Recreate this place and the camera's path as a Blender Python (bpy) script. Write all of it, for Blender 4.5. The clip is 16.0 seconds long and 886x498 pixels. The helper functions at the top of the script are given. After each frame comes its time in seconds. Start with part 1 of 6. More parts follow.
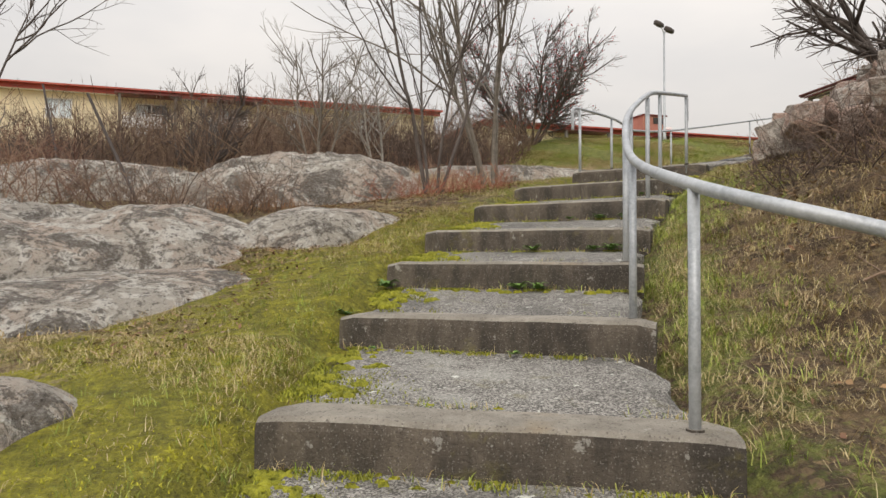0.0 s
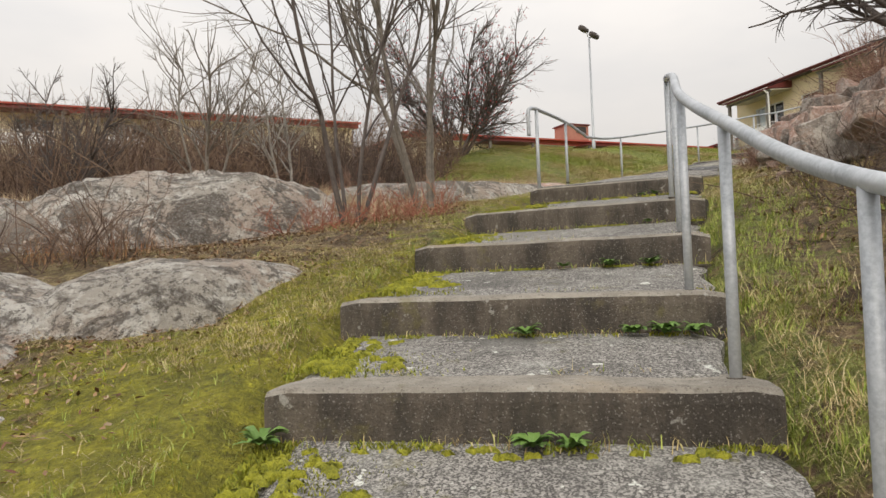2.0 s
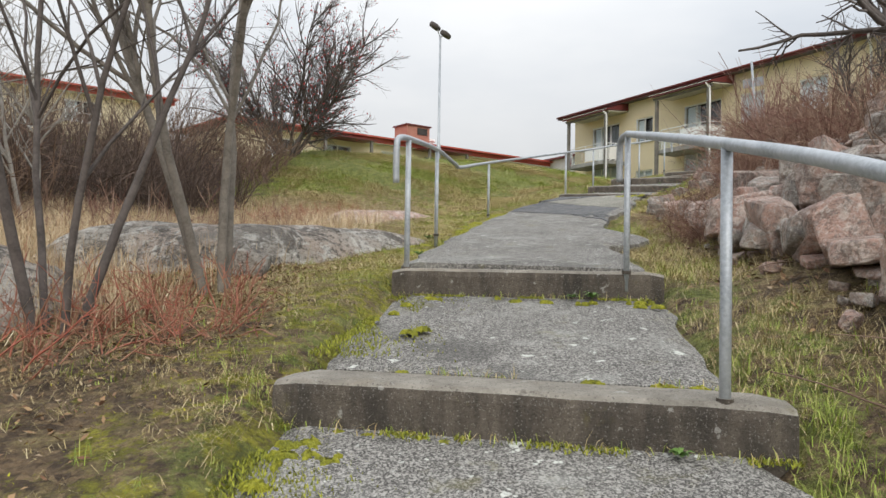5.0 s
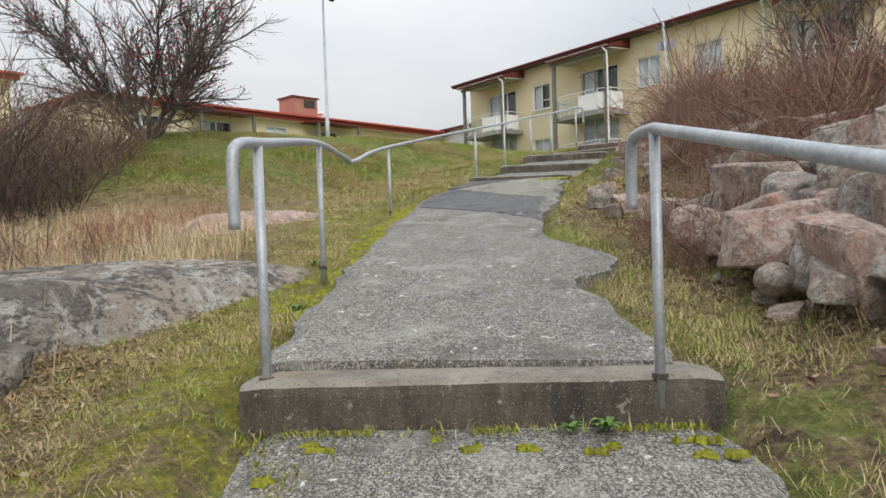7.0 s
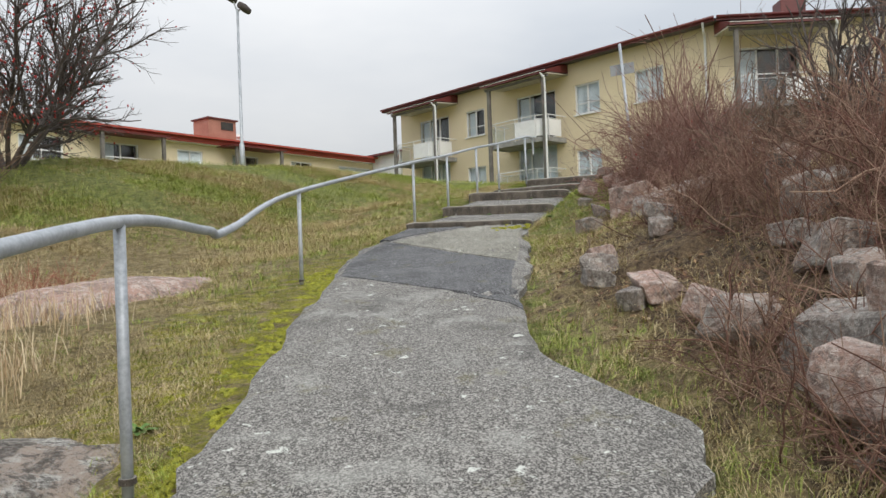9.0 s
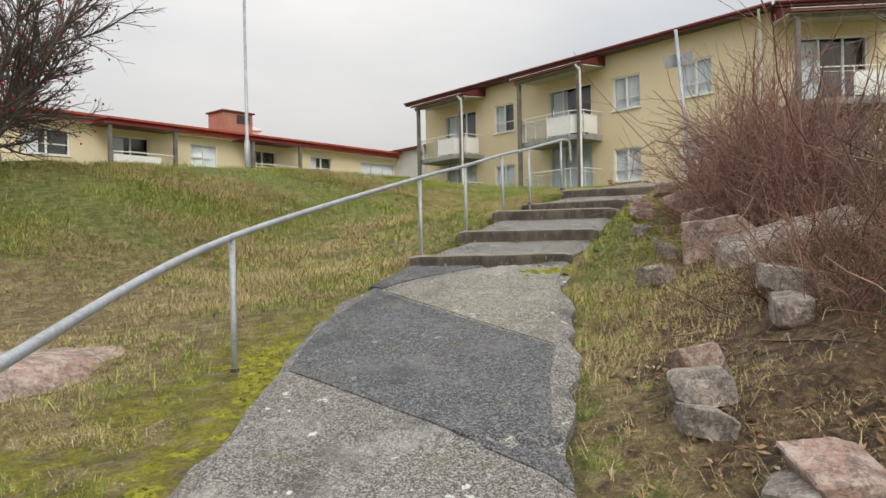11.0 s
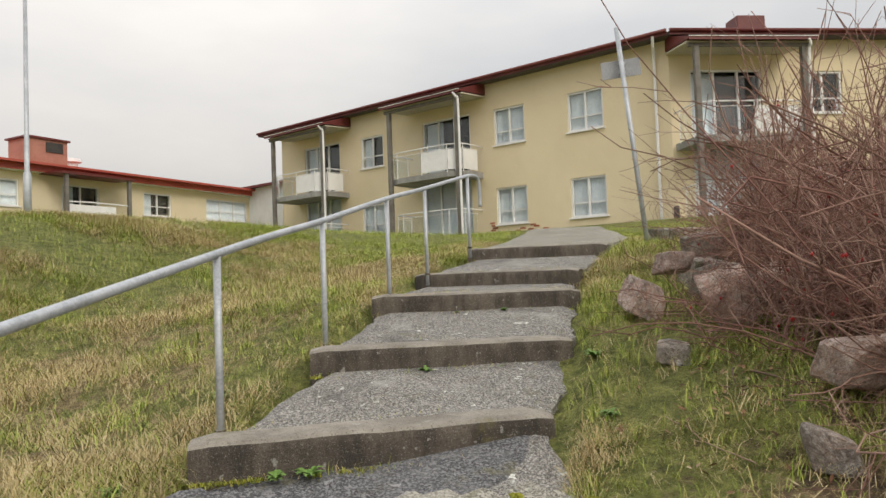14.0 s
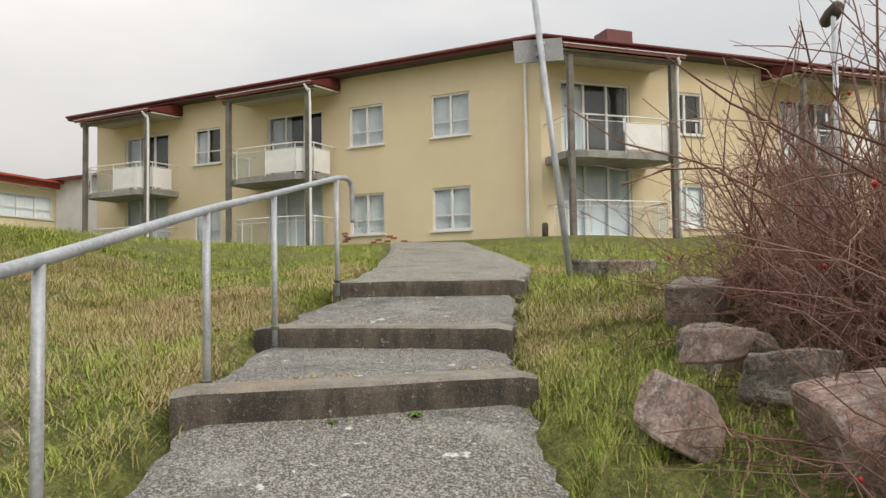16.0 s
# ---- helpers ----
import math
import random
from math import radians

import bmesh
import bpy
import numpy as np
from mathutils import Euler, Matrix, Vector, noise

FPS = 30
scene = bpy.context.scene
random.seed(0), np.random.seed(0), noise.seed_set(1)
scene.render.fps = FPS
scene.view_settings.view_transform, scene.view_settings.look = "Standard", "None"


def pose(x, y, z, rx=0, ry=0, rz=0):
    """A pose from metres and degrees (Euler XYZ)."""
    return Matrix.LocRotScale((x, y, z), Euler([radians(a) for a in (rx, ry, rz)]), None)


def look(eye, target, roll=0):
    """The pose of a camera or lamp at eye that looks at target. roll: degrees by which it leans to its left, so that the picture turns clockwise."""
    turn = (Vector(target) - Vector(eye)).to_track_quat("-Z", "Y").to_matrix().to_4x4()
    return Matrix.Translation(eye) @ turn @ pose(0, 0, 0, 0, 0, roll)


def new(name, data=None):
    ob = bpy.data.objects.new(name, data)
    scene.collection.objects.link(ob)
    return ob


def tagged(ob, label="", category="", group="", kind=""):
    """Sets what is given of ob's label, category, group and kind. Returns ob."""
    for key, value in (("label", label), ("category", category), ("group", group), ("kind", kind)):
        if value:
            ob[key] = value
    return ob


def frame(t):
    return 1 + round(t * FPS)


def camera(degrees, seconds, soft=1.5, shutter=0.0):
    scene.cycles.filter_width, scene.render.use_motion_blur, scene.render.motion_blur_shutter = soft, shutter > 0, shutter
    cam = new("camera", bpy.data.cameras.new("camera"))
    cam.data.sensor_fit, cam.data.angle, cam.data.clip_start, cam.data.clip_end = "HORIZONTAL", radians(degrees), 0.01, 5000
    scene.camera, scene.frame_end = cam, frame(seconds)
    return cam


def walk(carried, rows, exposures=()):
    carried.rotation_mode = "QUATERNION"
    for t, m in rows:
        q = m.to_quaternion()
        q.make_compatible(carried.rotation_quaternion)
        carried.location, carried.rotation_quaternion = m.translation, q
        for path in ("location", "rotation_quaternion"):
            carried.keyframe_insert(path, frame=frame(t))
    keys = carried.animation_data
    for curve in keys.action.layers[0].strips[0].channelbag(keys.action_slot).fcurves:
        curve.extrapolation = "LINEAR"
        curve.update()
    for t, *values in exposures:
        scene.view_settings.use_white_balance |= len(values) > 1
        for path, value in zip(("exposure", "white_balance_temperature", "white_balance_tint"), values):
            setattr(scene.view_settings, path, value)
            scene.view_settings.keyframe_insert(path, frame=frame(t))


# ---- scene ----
cam = camera(64.6, 16.0)
PATH = [
    (0, (0.603, 1.153, 1.622), (0.875, 3.134, 1.657), -0.0),
    (0.5, (0.645, 1.772, 1.703), (0.971, 3.745, 1.738), -1.1),
    (1, (0.711, 2.355, 1.796), (1.098, 4.316, 1.851), -2.0),
    (1.5, (0.786, 2.876, 1.891), (1.233, 4.825, 1.965), -2.3),
    (2, (0.896, 3.404, 1.992), (1.385, 5.342, 2.059), -2.1),
    (2.5, (1.009, 3.909, 2.104), (1.565, 5.83, 2.129), -2.0),
    (3, (1.071, 4.39, 2.245), (1.709, 6.285, 2.201), -2.5),
    (3.5, (1.175, 4.938, 2.357), (1.924, 6.792, 2.297), -2.9),
    (4, (1.359, 5.43, 2.563), (2.143, 7.27, 2.563), -2.4),
    (4.5, (1.567, 5.855, 2.775), (2.429, 7.66, 2.806), -0.3),
    (6.8, (2.737, 7.956, 3.362), (3.905, 9.578, 3.309), -1.7),
    (7, (2.839, 8.136, 3.432), (4.027, 9.744, 3.38), -1.9),
    (7.5, (3.165, 8.614, 3.585), (4.433, 10.16, 3.542), -2.4),
    (8, (3.528, 9.101, 3.71), (4.84, 10.609, 3.653), -2.5),
    (8.5, (3.901, 9.618, 3.854), (5.242, 11.102, 3.806), -2.6),
    (9, (4.298, 10.123, 3.931), (5.645, 11.602, 3.939), -2.0),
    (9.5, (4.654, 10.617, 4.132), (5.945, 12.144, 4.184), -0.4),
    (9.7, (4.809, 10.765, 4.164), (6.104, 12.289, 4.196), -0.8),
    (11.8, (6.755, 12.442, 4.748), (8.047, 13.969, 4.731), -1.4),
    (12, (6.966, 12.676, 4.808), (8.279, 14.185, 4.802), -1.5),
    (12.5, (7.494, 13.292, 4.886), (8.869, 14.744, 4.924), -1.8),
    (13, (7.968, 13.828, 4.956), (9.394, 15.229, 5.034), -2.1),
    (13.5, (8.423, 14.393, 5.007), (9.913, 15.723, 5.093), -2.2),
    (14, (8.894, 14.879, 5.099), (10.45, 16.133, 5.18), -2.1),
    (14.5, (9.358, 15.383, 5.211), (10.983, 16.546, 5.3), -1.5),
    (15, (9.831, 15.791, 5.281), (11.524, 16.852, 5.374), -1.0),
    (15.5, (10.314, 16.222, 5.367), (12.065, 17.183, 5.457), -1.1),
    (16, (10.824, 16.579, 5.452), (12.619, 17.457, 5.54), -0.9),
]
# the clip's own exposure and white balance drift a little on the way
LOOKS = [(0, 0.35, 7150, 12), (3.0, 0.43, 7150, 11), (4.5, 0.47, 6550, 9), (7.0, 0.45, 6550, 9), (9.5, 0.38, 6500, 9), (12.0, 0.38, 7100, 11), (16.0, 0.38, 7100, 11)]
walk(cam, [(t, look(eye, target, roll)) for t, eye, target, roll in PATH], LOOKS)

# ---- world and light ----
world = bpy.data.worlds.new("overcast_sky")
scene.world = world
world.use_nodes = True
wn, wl = world.node_tree.nodes, world.node_tree.links
wn.clear()
w_out = wn.new("ShaderNodeOutputWorld")
w_bg = wn.new("ShaderNodeBackground")
w_sky = wn.new("ShaderNodeTexSky")
w_sky.sky_type = "NISHITA"
w_sky.sun_disc = False
w_sky.sun_elevation = radians(28)
w_sky.sun_rotation = radians(200)
w_sky.air_density, w_sky.dust_density = 1.0, 4.0
w_dim = wn.new("ShaderNodeMix")
w_dim.data_type = "RGBA"
w_dim.blend_type = "MULTIPLY"
w_dim.inputs[0].default_value = 1.0
w_dim.inputs[7].default_value = (0.10, 0.10, 0.10, 1)
w_coord = wn.new("ShaderNodeTexCoord")
w_map = wn.new("ShaderNodeMapping")
w_map.inputs["Scale"].default_value = (1.0, 1.0, 3.0)
w_noise = wn.new("ShaderNodeTexNoise")
w_noise.inputs["Scale"].default_value = 1.6
w_noise.inputs["Detail"].default_value = 5
w_noise.inputs["Roughness"].default_value = 0.5
w_ramp = wn.new("ShaderNodeValToRGB")
w_ramp.color_ramp.elements[0].position = 0.35
w_ramp.color_ramp.elements[0].color = (0.60, 0.64, 0.70, 1)
w_ramp.color_ramp.elements[1].position = 0.68
w_ramp.color_ramp.elements[1].color = (0.83, 0.84, 0.86, 1)
w_mix = wn.new("ShaderNodeMix")
w_mix.data_type = "RGBA"
w_mix.inputs[0].default_value = 0.93
wl.new(w_coord.outputs["Generated"], w_map.inputs[0])
wl.new(w_map.outputs[0], w_noise.inputs["Vector"])
wl.new(w_noise.outputs["Fac"], w_ramp.inputs[0])
wl.new(w_sky.outputs[0], w_dim.inputs[6])
wl.new(w_dim.outputs[2], w_mix.inputs[6])
wl.new(w_ramp.outputs[0], w_mix.inputs[7])
# an overcast vault is about three times as bright overhead as at the horizon
w_sep = wn.new("ShaderNodeSeparateXYZ")
w_rise = wn.new("ShaderNodeMapRange")
w_rise.inputs["From Min"].default_value, w_rise.inputs["From Max"].default_value = 0.0, 1.0
w_rise.inputs["To Min"].default_value, w_rise.inputs["To Max"].default_value = 0.66, 2.2
w_vault = wn.new("ShaderNodeMix")
w_vault.data_type = "RGBA"
w_vault.blend_type = "MULTIPLY"
w_vault.inputs[0].default_value = 1.0
wl.new(w_coord.outputs["Generated"], w_sep.inputs[0])
wl.new(w_sep.outputs[2], w_rise.inputs["Value"])
wl.new(w_mix.outputs[2], w_vault.inputs[6])
wl.new(w_rise.outputs[0], w_vault.inputs[7])
wl.new(w_vault.outputs[2], w_bg.inputs[0])
w_bg.inputs[1].default_value = 0.77
wl.new(w_bg.outputs[0], w_out.inputs[0])

sun = new("sun", bpy.data.lights.new("sun", "SUN"))
sun.data.energy = 1.0
sun.data.angle = radians(25)
sun.data.color = (1.0, 0.97, 0.92)
sun.matrix_world = look((0, 0, 30), (0 + 5.5, 0 + 15, 30 - 12))


# ---- materials ----
def mixer(nt, fac, a, b, blend="MIX"):
    """A colour mix node; each of fac, a, b is a socket or a value."""
    m = nt.nodes.new("ShaderNodeMix")
    m.data_type = "RGBA"
    m.blend_type = blend
    for slot, v in ((0, fac), (6, a), (7, b)):
        if isinstance(v, bpy.types.NodeSocket):
            nt.links.new(v, m.inputs[slot])
        elif slot == 0:
            m.inputs[0].default_value = v
        else:
            m.inputs[slot].default_value = (*v, 1)
    return m.outputs[2]


def grain(nt, scale, detail=4, rough=0.6, warp=0.0, stretch=None):
    """Noise in world metres."""
    n = nt.nodes.new("ShaderNodeTexNoise")
    n.inputs["Scale"].default_value = scale
    n.inputs["Detail"].default_value = detail
    n.inputs["Roughness"].default_value = rough
    n.inputs["Distortion"].default_value = warp
    g = nt.nodes.new("ShaderNodeNewGeometry")
    if stretch:
        mp = nt.nodes.new("ShaderNodeMapping")
        mp.inputs["Scale"].default_value = stretch
        nt.links.new(g.outputs["Position"], mp.inputs[0])
        nt.links.new(mp.outputs[0], n.inputs["Vector"])
    else:
        nt.links.new(g.outputs["Position"], n.inputs["Vector"])
    return n.outputs["Fac"]


def step_of(nt, sock, lo, hi):
    """Remaps lo..hi to 0..1, clamped and smooth."""
    m = nt.nodes.new("ShaderNodeMapRange")
    m.interpolation_type = "SMOOTHSTEP"
    m.inputs["From Min"].default_value = lo
    m.inputs["From Max"].default_value = hi
    nt.links.new(sock, m.inputs["Value"])
    return m.outputs["Result"]


def product(nt, a, b, op="MULTIPLY"):
    m = nt.nodes.new("ShaderNodeMath")
    m.operation = op
    m.use_clamp = True
    for i, v in enumerate((a, b)):
        if isinstance(v, bpy.types.NodeSocket):
            nt.links.new(v, m.inputs[i])
        else:
            m.inputs[i].default_value = v
    return m.outputs[0]


def cells(nt, scale, feature="F1", out="Color", rnd=1.0):
    v = nt.nodes.new("ShaderNodeTexVoronoi")
    v.feature = feature
    v.inputs["Scale"].default_value = scale
    v.inputs["Randomness"].default_value = rnd
    g = nt.nodes.new("ShaderNodeNewGeometry")
    nt.links.new(g.outputs["Position"], v.inputs["Vector"])
    return v.outputs[out]


def gray(nt, sock):
    n = nt.nodes.new("ShaderNodeRGBToBW")
    nt.links.new(sock, n.inputs[0])
    return n.outputs[0]


def bumped(nt, bsdf, sock, strength, dist):
    b = nt.nodes.new("ShaderNodeBump")
    b.inputs["Strength"].default_value = strength
    b.inputs["Distance"].default_value = dist
    nt.links.new(sock, b.inputs["Height"])
    nt.links.new(b.outputs[0], bsdf.inputs["Normal"])


def blank(name, rough=0.8, metal=0.0):
    m = bpy.data.materials.new(name)
    m.use_nodes = True
    nt = m.node_tree
    b = nt.nodes["Principled BSDF"]
    b.inputs["Roughness"].default_value = rough
    b.inputs["Metallic"].default_value = metal
    return m, nt, b


def plain(name, a, b, scale=3.0, rough=0.7, metal=0.0, bump=0.2, fine=40.0, dist=0.004, vary=0.0):
    """Two tones in broad patches, a fine grain and a little relief."""
    m, nt, p = blank(name, rough, metal)
    broad = step_of(nt, grain(nt, scale, 5, 0.65), 0.35, 0.68)
    thin = grain(nt, fine, 3, 0.7)
    c = mixer(nt, broad, a, b)
    c = mixer(nt, step_of(nt, thin, 0.3, 0.75), c, mixer(nt, 0.5, c, tuple(min(1, k * 1.35) for k in b)))
    if vary:
        info = nt.nodes.new("ShaderNodeObjectInfo")
        h = nt.nodes.new("ShaderNodeHueSaturation")
        mr = nt.nodes.new("ShaderNodeMapRange")
        mr.inputs["To Min"].default_value, mr.inputs["To Max"].default_value = 1 - vary, 1 + vary
        nt.links.new(info.outputs["Random"], mr.inputs["Value"])
        nt.links.new(mr.outputs[0], h.inputs["Value"])
        nt.links.new(c, h.inputs["Color"])
        c = h.outputs[0]
    nt.links.new(c, p.inputs["Base Color"])
    bumped(nt, p, thin, bump, dist)
    return m


def tinted(name, tones, rough=0.75, spread=0.25):
    """Leaves, blades and twigs: each island takes its own tone of the given ones."""
    m, nt, p = blank(name, rough)
    g = nt.nodes.new("ShaderNodeNewGeometry")
    r = nt.nodes.new("ShaderNodeValToRGB")
    while len(r.color_ramp.elements) < len(tones):
        r.color_ramp.elements.new(0.5)
    for i, t in enumerate(tones):
        r.color_ramp.elements[i].position = i / (len(tones) - 1)
        r.color_ramp.elements[i].color = (*t, 1)
    nt.links.new(g.outputs["Random Per Island"], r.inputs[0])
    c = mixer(nt, step_of(nt, grain(nt, 1.3, 3), 0.35, 0.65), r.outputs[0], mixer(nt, spread, r.outputs[0], (0.12, 0.09, 0.05)))
    nt.links.new(c, p.inputs["Base Color"])
    p.inputs["Specular IOR Level"].default_value = 0.25
    return m


def rock_material(name, base, dark, pale, warm, patch=1.0, spots=0.92, relief=0.14):
    m, nt, p = blank(name, 0.88)
    big = grain(nt, 1.1 * patch, 6, 0.62, 0.6)
    mid = grain(nt, 5.5 * patch, 6, 0.68, 0.4)
    c = mixer(nt, step_of(nt, big, 0.38, 0.6), base, warm)
    c = mixer(nt, step_of(nt, mid, 0.50, 0.58), c, pale)
    c = mixer(nt, product(nt, step_of(nt, grain(nt, 2.2 * patch, 9, 0.80, 0.8), 0.49, 0.56), spots), c, dark)
    c = mixer(nt, step_of(nt, grain(nt, 45, 3, 0.7), 0.42, 0.75), c, mixer(nt, 0.5, c, (0.62, 0.60, 0.56)))
    c = mixer(nt, product(nt, step_of(nt, grain(nt, 17, 6, 0.8), 0.52, 0.58), spots * 0.85), c, tuple(k * 0.75 for k in dark))
    c = mixer(nt, product(nt, step_of(nt, grain(nt, 0.8 * patch, 7, 0.72, 0.5), 0.56, 0.62), spots * 0.8), c, mixer(nt, 0.35, dark, base))
    nt.links.new(c, p.inputs["Base Color"])
    hgt = product(nt, mid, product(nt, grain(nt, 30, 5, 0.7), 0.5), "ADD")
    bumped(nt, p, hgt, 1.0, relief)
    return m


def asphalt_material(name, stone, binder, pale, scale=185.0, chip=0.38):
    """Worn asphalt: chippings of two sizes in a dark binder, lichen spots, damp and dirty stretches."""
    m, nt, p = blank(name, 0.9)
    chips = gray(nt, cells(nt, scale))
    coarse = gray(nt, cells(nt, scale * 0.62))
    c = mixer(nt, step_of(nt, chips, chip, chip + 0.3), binder, stone)
    c = mixer(nt, product(nt, step_of(nt, coarse, 0.68, 0.76), 0.75), c, tuple(min(1, k * 1.4) for k in stone))
    c = mixer(nt, product(nt, step_of(nt, coarse, 0.30, 0.24), 0.5), c, tuple(k * 0.45 for k in binder))
    c = mixer(nt, product(nt, step_of(nt, grain(nt, 2.2, 5, 0.7), 0.5, 0.72), 0.5), c, mixer(nt, 0.5, stone, pale))
    c = mixer(nt, product(nt, step_of(nt, grain(nt, 1.3, 4, 0.7), 0.52, 0.68), 0.62), c, tuple(k * 0.8 for k in binder))
    c = mixer(nt, product(nt, step_of(nt, grain(nt, 3.6, 6, 0.75), 0.56, 0.68), 0.45), c, (0.15, 0.135, 0.05))
    c = mixer(nt, product(nt, step_of(nt, grain(nt, 26, 4, 0.6), 0.66, 0.70), 0.8), c, pale)
    c = mixer(nt, product(nt, step_of(nt, grain(nt, 9, 5, 0.62), 0.655, 0.675), step_of(nt, grain(nt, 60, 3, 0.7), 0.25, 0.5)), c, tuple(min(1, k * 1.15) for k in pale))
    nt.links.new(c, p.inputs["Base Color"])
    bumped(nt, p, product(nt, chips, coarse, "ADD"), 0.8, 0.007)
    return m


def concrete_material(name):
    m, nt, p = blank(name, 0.88)
    c = mixer(nt, step_of(nt, grain(nt, 3.2, 6, 0.7), 0.35, 0.66), (0.22, 0.198, 0.165), (0.36, 0.33, 0.28))
    c = mixer(nt, step_of(nt, grain(nt, 16, 5, 0.75), 0.55, 0.72), c, (0.17, 0.15, 0.125))
    c = mixer(nt, product(nt, step_of(nt, grain(nt, 1.1, 4, 0.6), 0.58, 0.68), 0.35), c, (0.33, 0.22, 0.10))
    # upright faces take a darker tone, in patches drawn out up and down
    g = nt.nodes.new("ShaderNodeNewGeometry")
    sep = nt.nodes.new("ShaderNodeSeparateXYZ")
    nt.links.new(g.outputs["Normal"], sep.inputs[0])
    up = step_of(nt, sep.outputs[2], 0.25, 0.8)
    side_tone = mixer(nt, step_of(nt, grain(nt, 5, 5, 0.7, stretch=(1, 1, 0.35)), 0.34, 0.7), (0.050, 0.042, 0.034), (0.155, 0.128, 0.10))
    c = mixer(nt, up, side_tone, c)
    c = mixer(nt, product(nt, step_of(nt, gray(nt, cells(nt, 210)), 0.80, 0.86), 0.32), c, (0.42, 0.40, 0.36))
    c = mixer(nt, product(nt, step_of(nt, gray(nt, cells(nt, 150)), 0.20, 0.15), 0.5), c, (0.05, 0.044, 0.036))
    c = mixer(nt, product(nt, step_of(nt, grain(nt, 2.4, 6, 0.75), 0.57, 0.68), 0.45), c, (0.17, 0.15, 0.045))
    c = mixer(nt, product(nt, step_of(nt, grain(nt, 12, 5, 0.65), 0.64, 0.68), 0.55), c, (0.46, 0.45, 0.41))
    nt.links.new(c, p.inputs["Base Color"])
    bumped(nt, p, product(nt, grain(nt, 70, 4, 0.75), product(nt, grain(nt, 14, 5, 0.7), 0.8), "ADD"), 0.9, 0.014)
    return m


def ground_material():
    """Moss, grass, dead grass and leaf litter, laid by the ground's own cover values."""
    m, nt, p = blank("ground_cover", 0.95)

    def cover(key):
        a = nt.nodes.new("ShaderNodeAttribute")
        a.attribute_name = key
        return a.outputs["Fac"]

    fine = grain(nt, 38, 4, 0.75)
    mid = grain(nt, 6, 5, 0.7, 0.5)
    litter = mixer(nt, step_of(nt, mid, 0.36, 0.66), (0.11, 0.07, 0.043), (0.32, 0.215, 0.12))
    litter = mixer(nt, step_of(nt, gray(nt, cells(nt, 30)), 0.55, 0.85), litter, (0.38, 0.26, 0.14))
    straw = mixer(nt, step_of(nt, mid, 0.4, 0.64), (0.33, 0.25, 0.11), (0.57, 0.45, 0.22))
    green = mixer(nt, step_of(nt, mid, 0.36, 0.64), (0.18, 0.215, 0.04), (0.38, 0.40, 0.10))
    moss = mixer(nt, step_of(nt, mid, 0.36, 0.66), (0.28, 0.275, 0.03), (0.54, 0.50, 0.05))

    def mask(key, lo=0.36, hi=0.62):
        n = nt.nodes.new("ShaderNodeMath")
        n.operation = "MULTIPLY_ADD"
        nt.links.new(grain(nt, 3.4 if key != "moss" else 5.5, 8, 0.78), n.inputs[0])
        n.inputs[1].default_value = 2.2
        s = nt.nodes.new("ShaderNodeMath")
        s.operation = "SUBTRACT"
        nt.links.new(cover(key), s.inputs[0])
        s.inputs[1].default_value = 1.1
        nt.links.new(s.outputs[0], n.inputs[2])
        return step_of(nt, n.outputs[0], lo, hi)

    c = mixer(nt, mask("straw"), litter, straw)
    c = mixer(nt, mask("green"), c, green)
    c = mixer(nt, mask("moss"), c, moss)
    c = mixer(nt, step_of(nt, fine, 0.3, 0.75), mixer(nt, 0.48, c, (0.025, 0.019, 0.010)), c)
    c = mixer(nt, product(nt, step_of(nt, grain(nt, 14, 5, 0.75), 0.52, 0.66), 0.6), c, mixer(nt, 0.75, c, (0.05, 0.036, 0.02)))
    nt.links.new(c, p.inputs["Base Color"])
    bumped(nt, p, product(nt, fine, product(nt, mid, 0.6), "ADD"), 1.0, 0.09)
    return m


M_GROUND = ground_material()
M_ASPHALT = asphalt_material("worn_asphalt", (0.30, 0.285, 0.26), (0.082, 0.077, 0.07), (0.54, 0.55, 0.50))
M_ASPHALT_OLD = asphalt_material("pale_old_asphalt", (0.31, 0.295, 0.25), (0.13, 0.125, 0.10), (0.48, 0.47, 0.41), 140, 0.33)
M_ASPHALT_NEW = asphalt_material("dark_patch_asphalt", (0.17, 0.17, 0.172), (0.05, 0.05, 0.053), (0.26, 0.26, 0.26), 150, 0.42)
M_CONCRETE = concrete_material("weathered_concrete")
M_GALV = plain("galvanised_steel", (0.30, 0.325, 0.35), (0.45, 0.475, 0.50), 6, 0.5, 0.35, 0.15, 60, 0.001)
M_GNEISS = rock_material("lichen_gneiss", (0.49, 0.45, 0.39), (0.135, 0.115, 0.095), (0.72, 0.69, 0.63), (0.54, 0.43, 0.35))
M_BLAST = rock_material("blasted_granite", (0.36, 0.255, 0.21), (0.13, 0.10, 0.085), (0.52, 0.41, 0.35), (0.43, 0.265, 0.21), 1.6, 0.6, 0.035)
M_BLASTGREY = rock_material("grey_granite", (0.27, 0.235, 0.205), (0.11, 0.095, 0.084), (0.46, 0.42, 0.375), (0.36, 0.265, 0.215), 1.6, 0.6, 0.035)
M_PLASTER = plain("cream_render", (0.655, 0.555, 0.375), (0.71, 0.61, 0.425), 0.5, 0.9, 0, 0.35, 60, 0.004)
M_PLASTER_LOW = plain("pale_yellow_render", (0.70, 0.60, 0.42), (0.76, 0.67, 0.48), 0.5, 0.9, 0, 0.3, 50, 0.004)
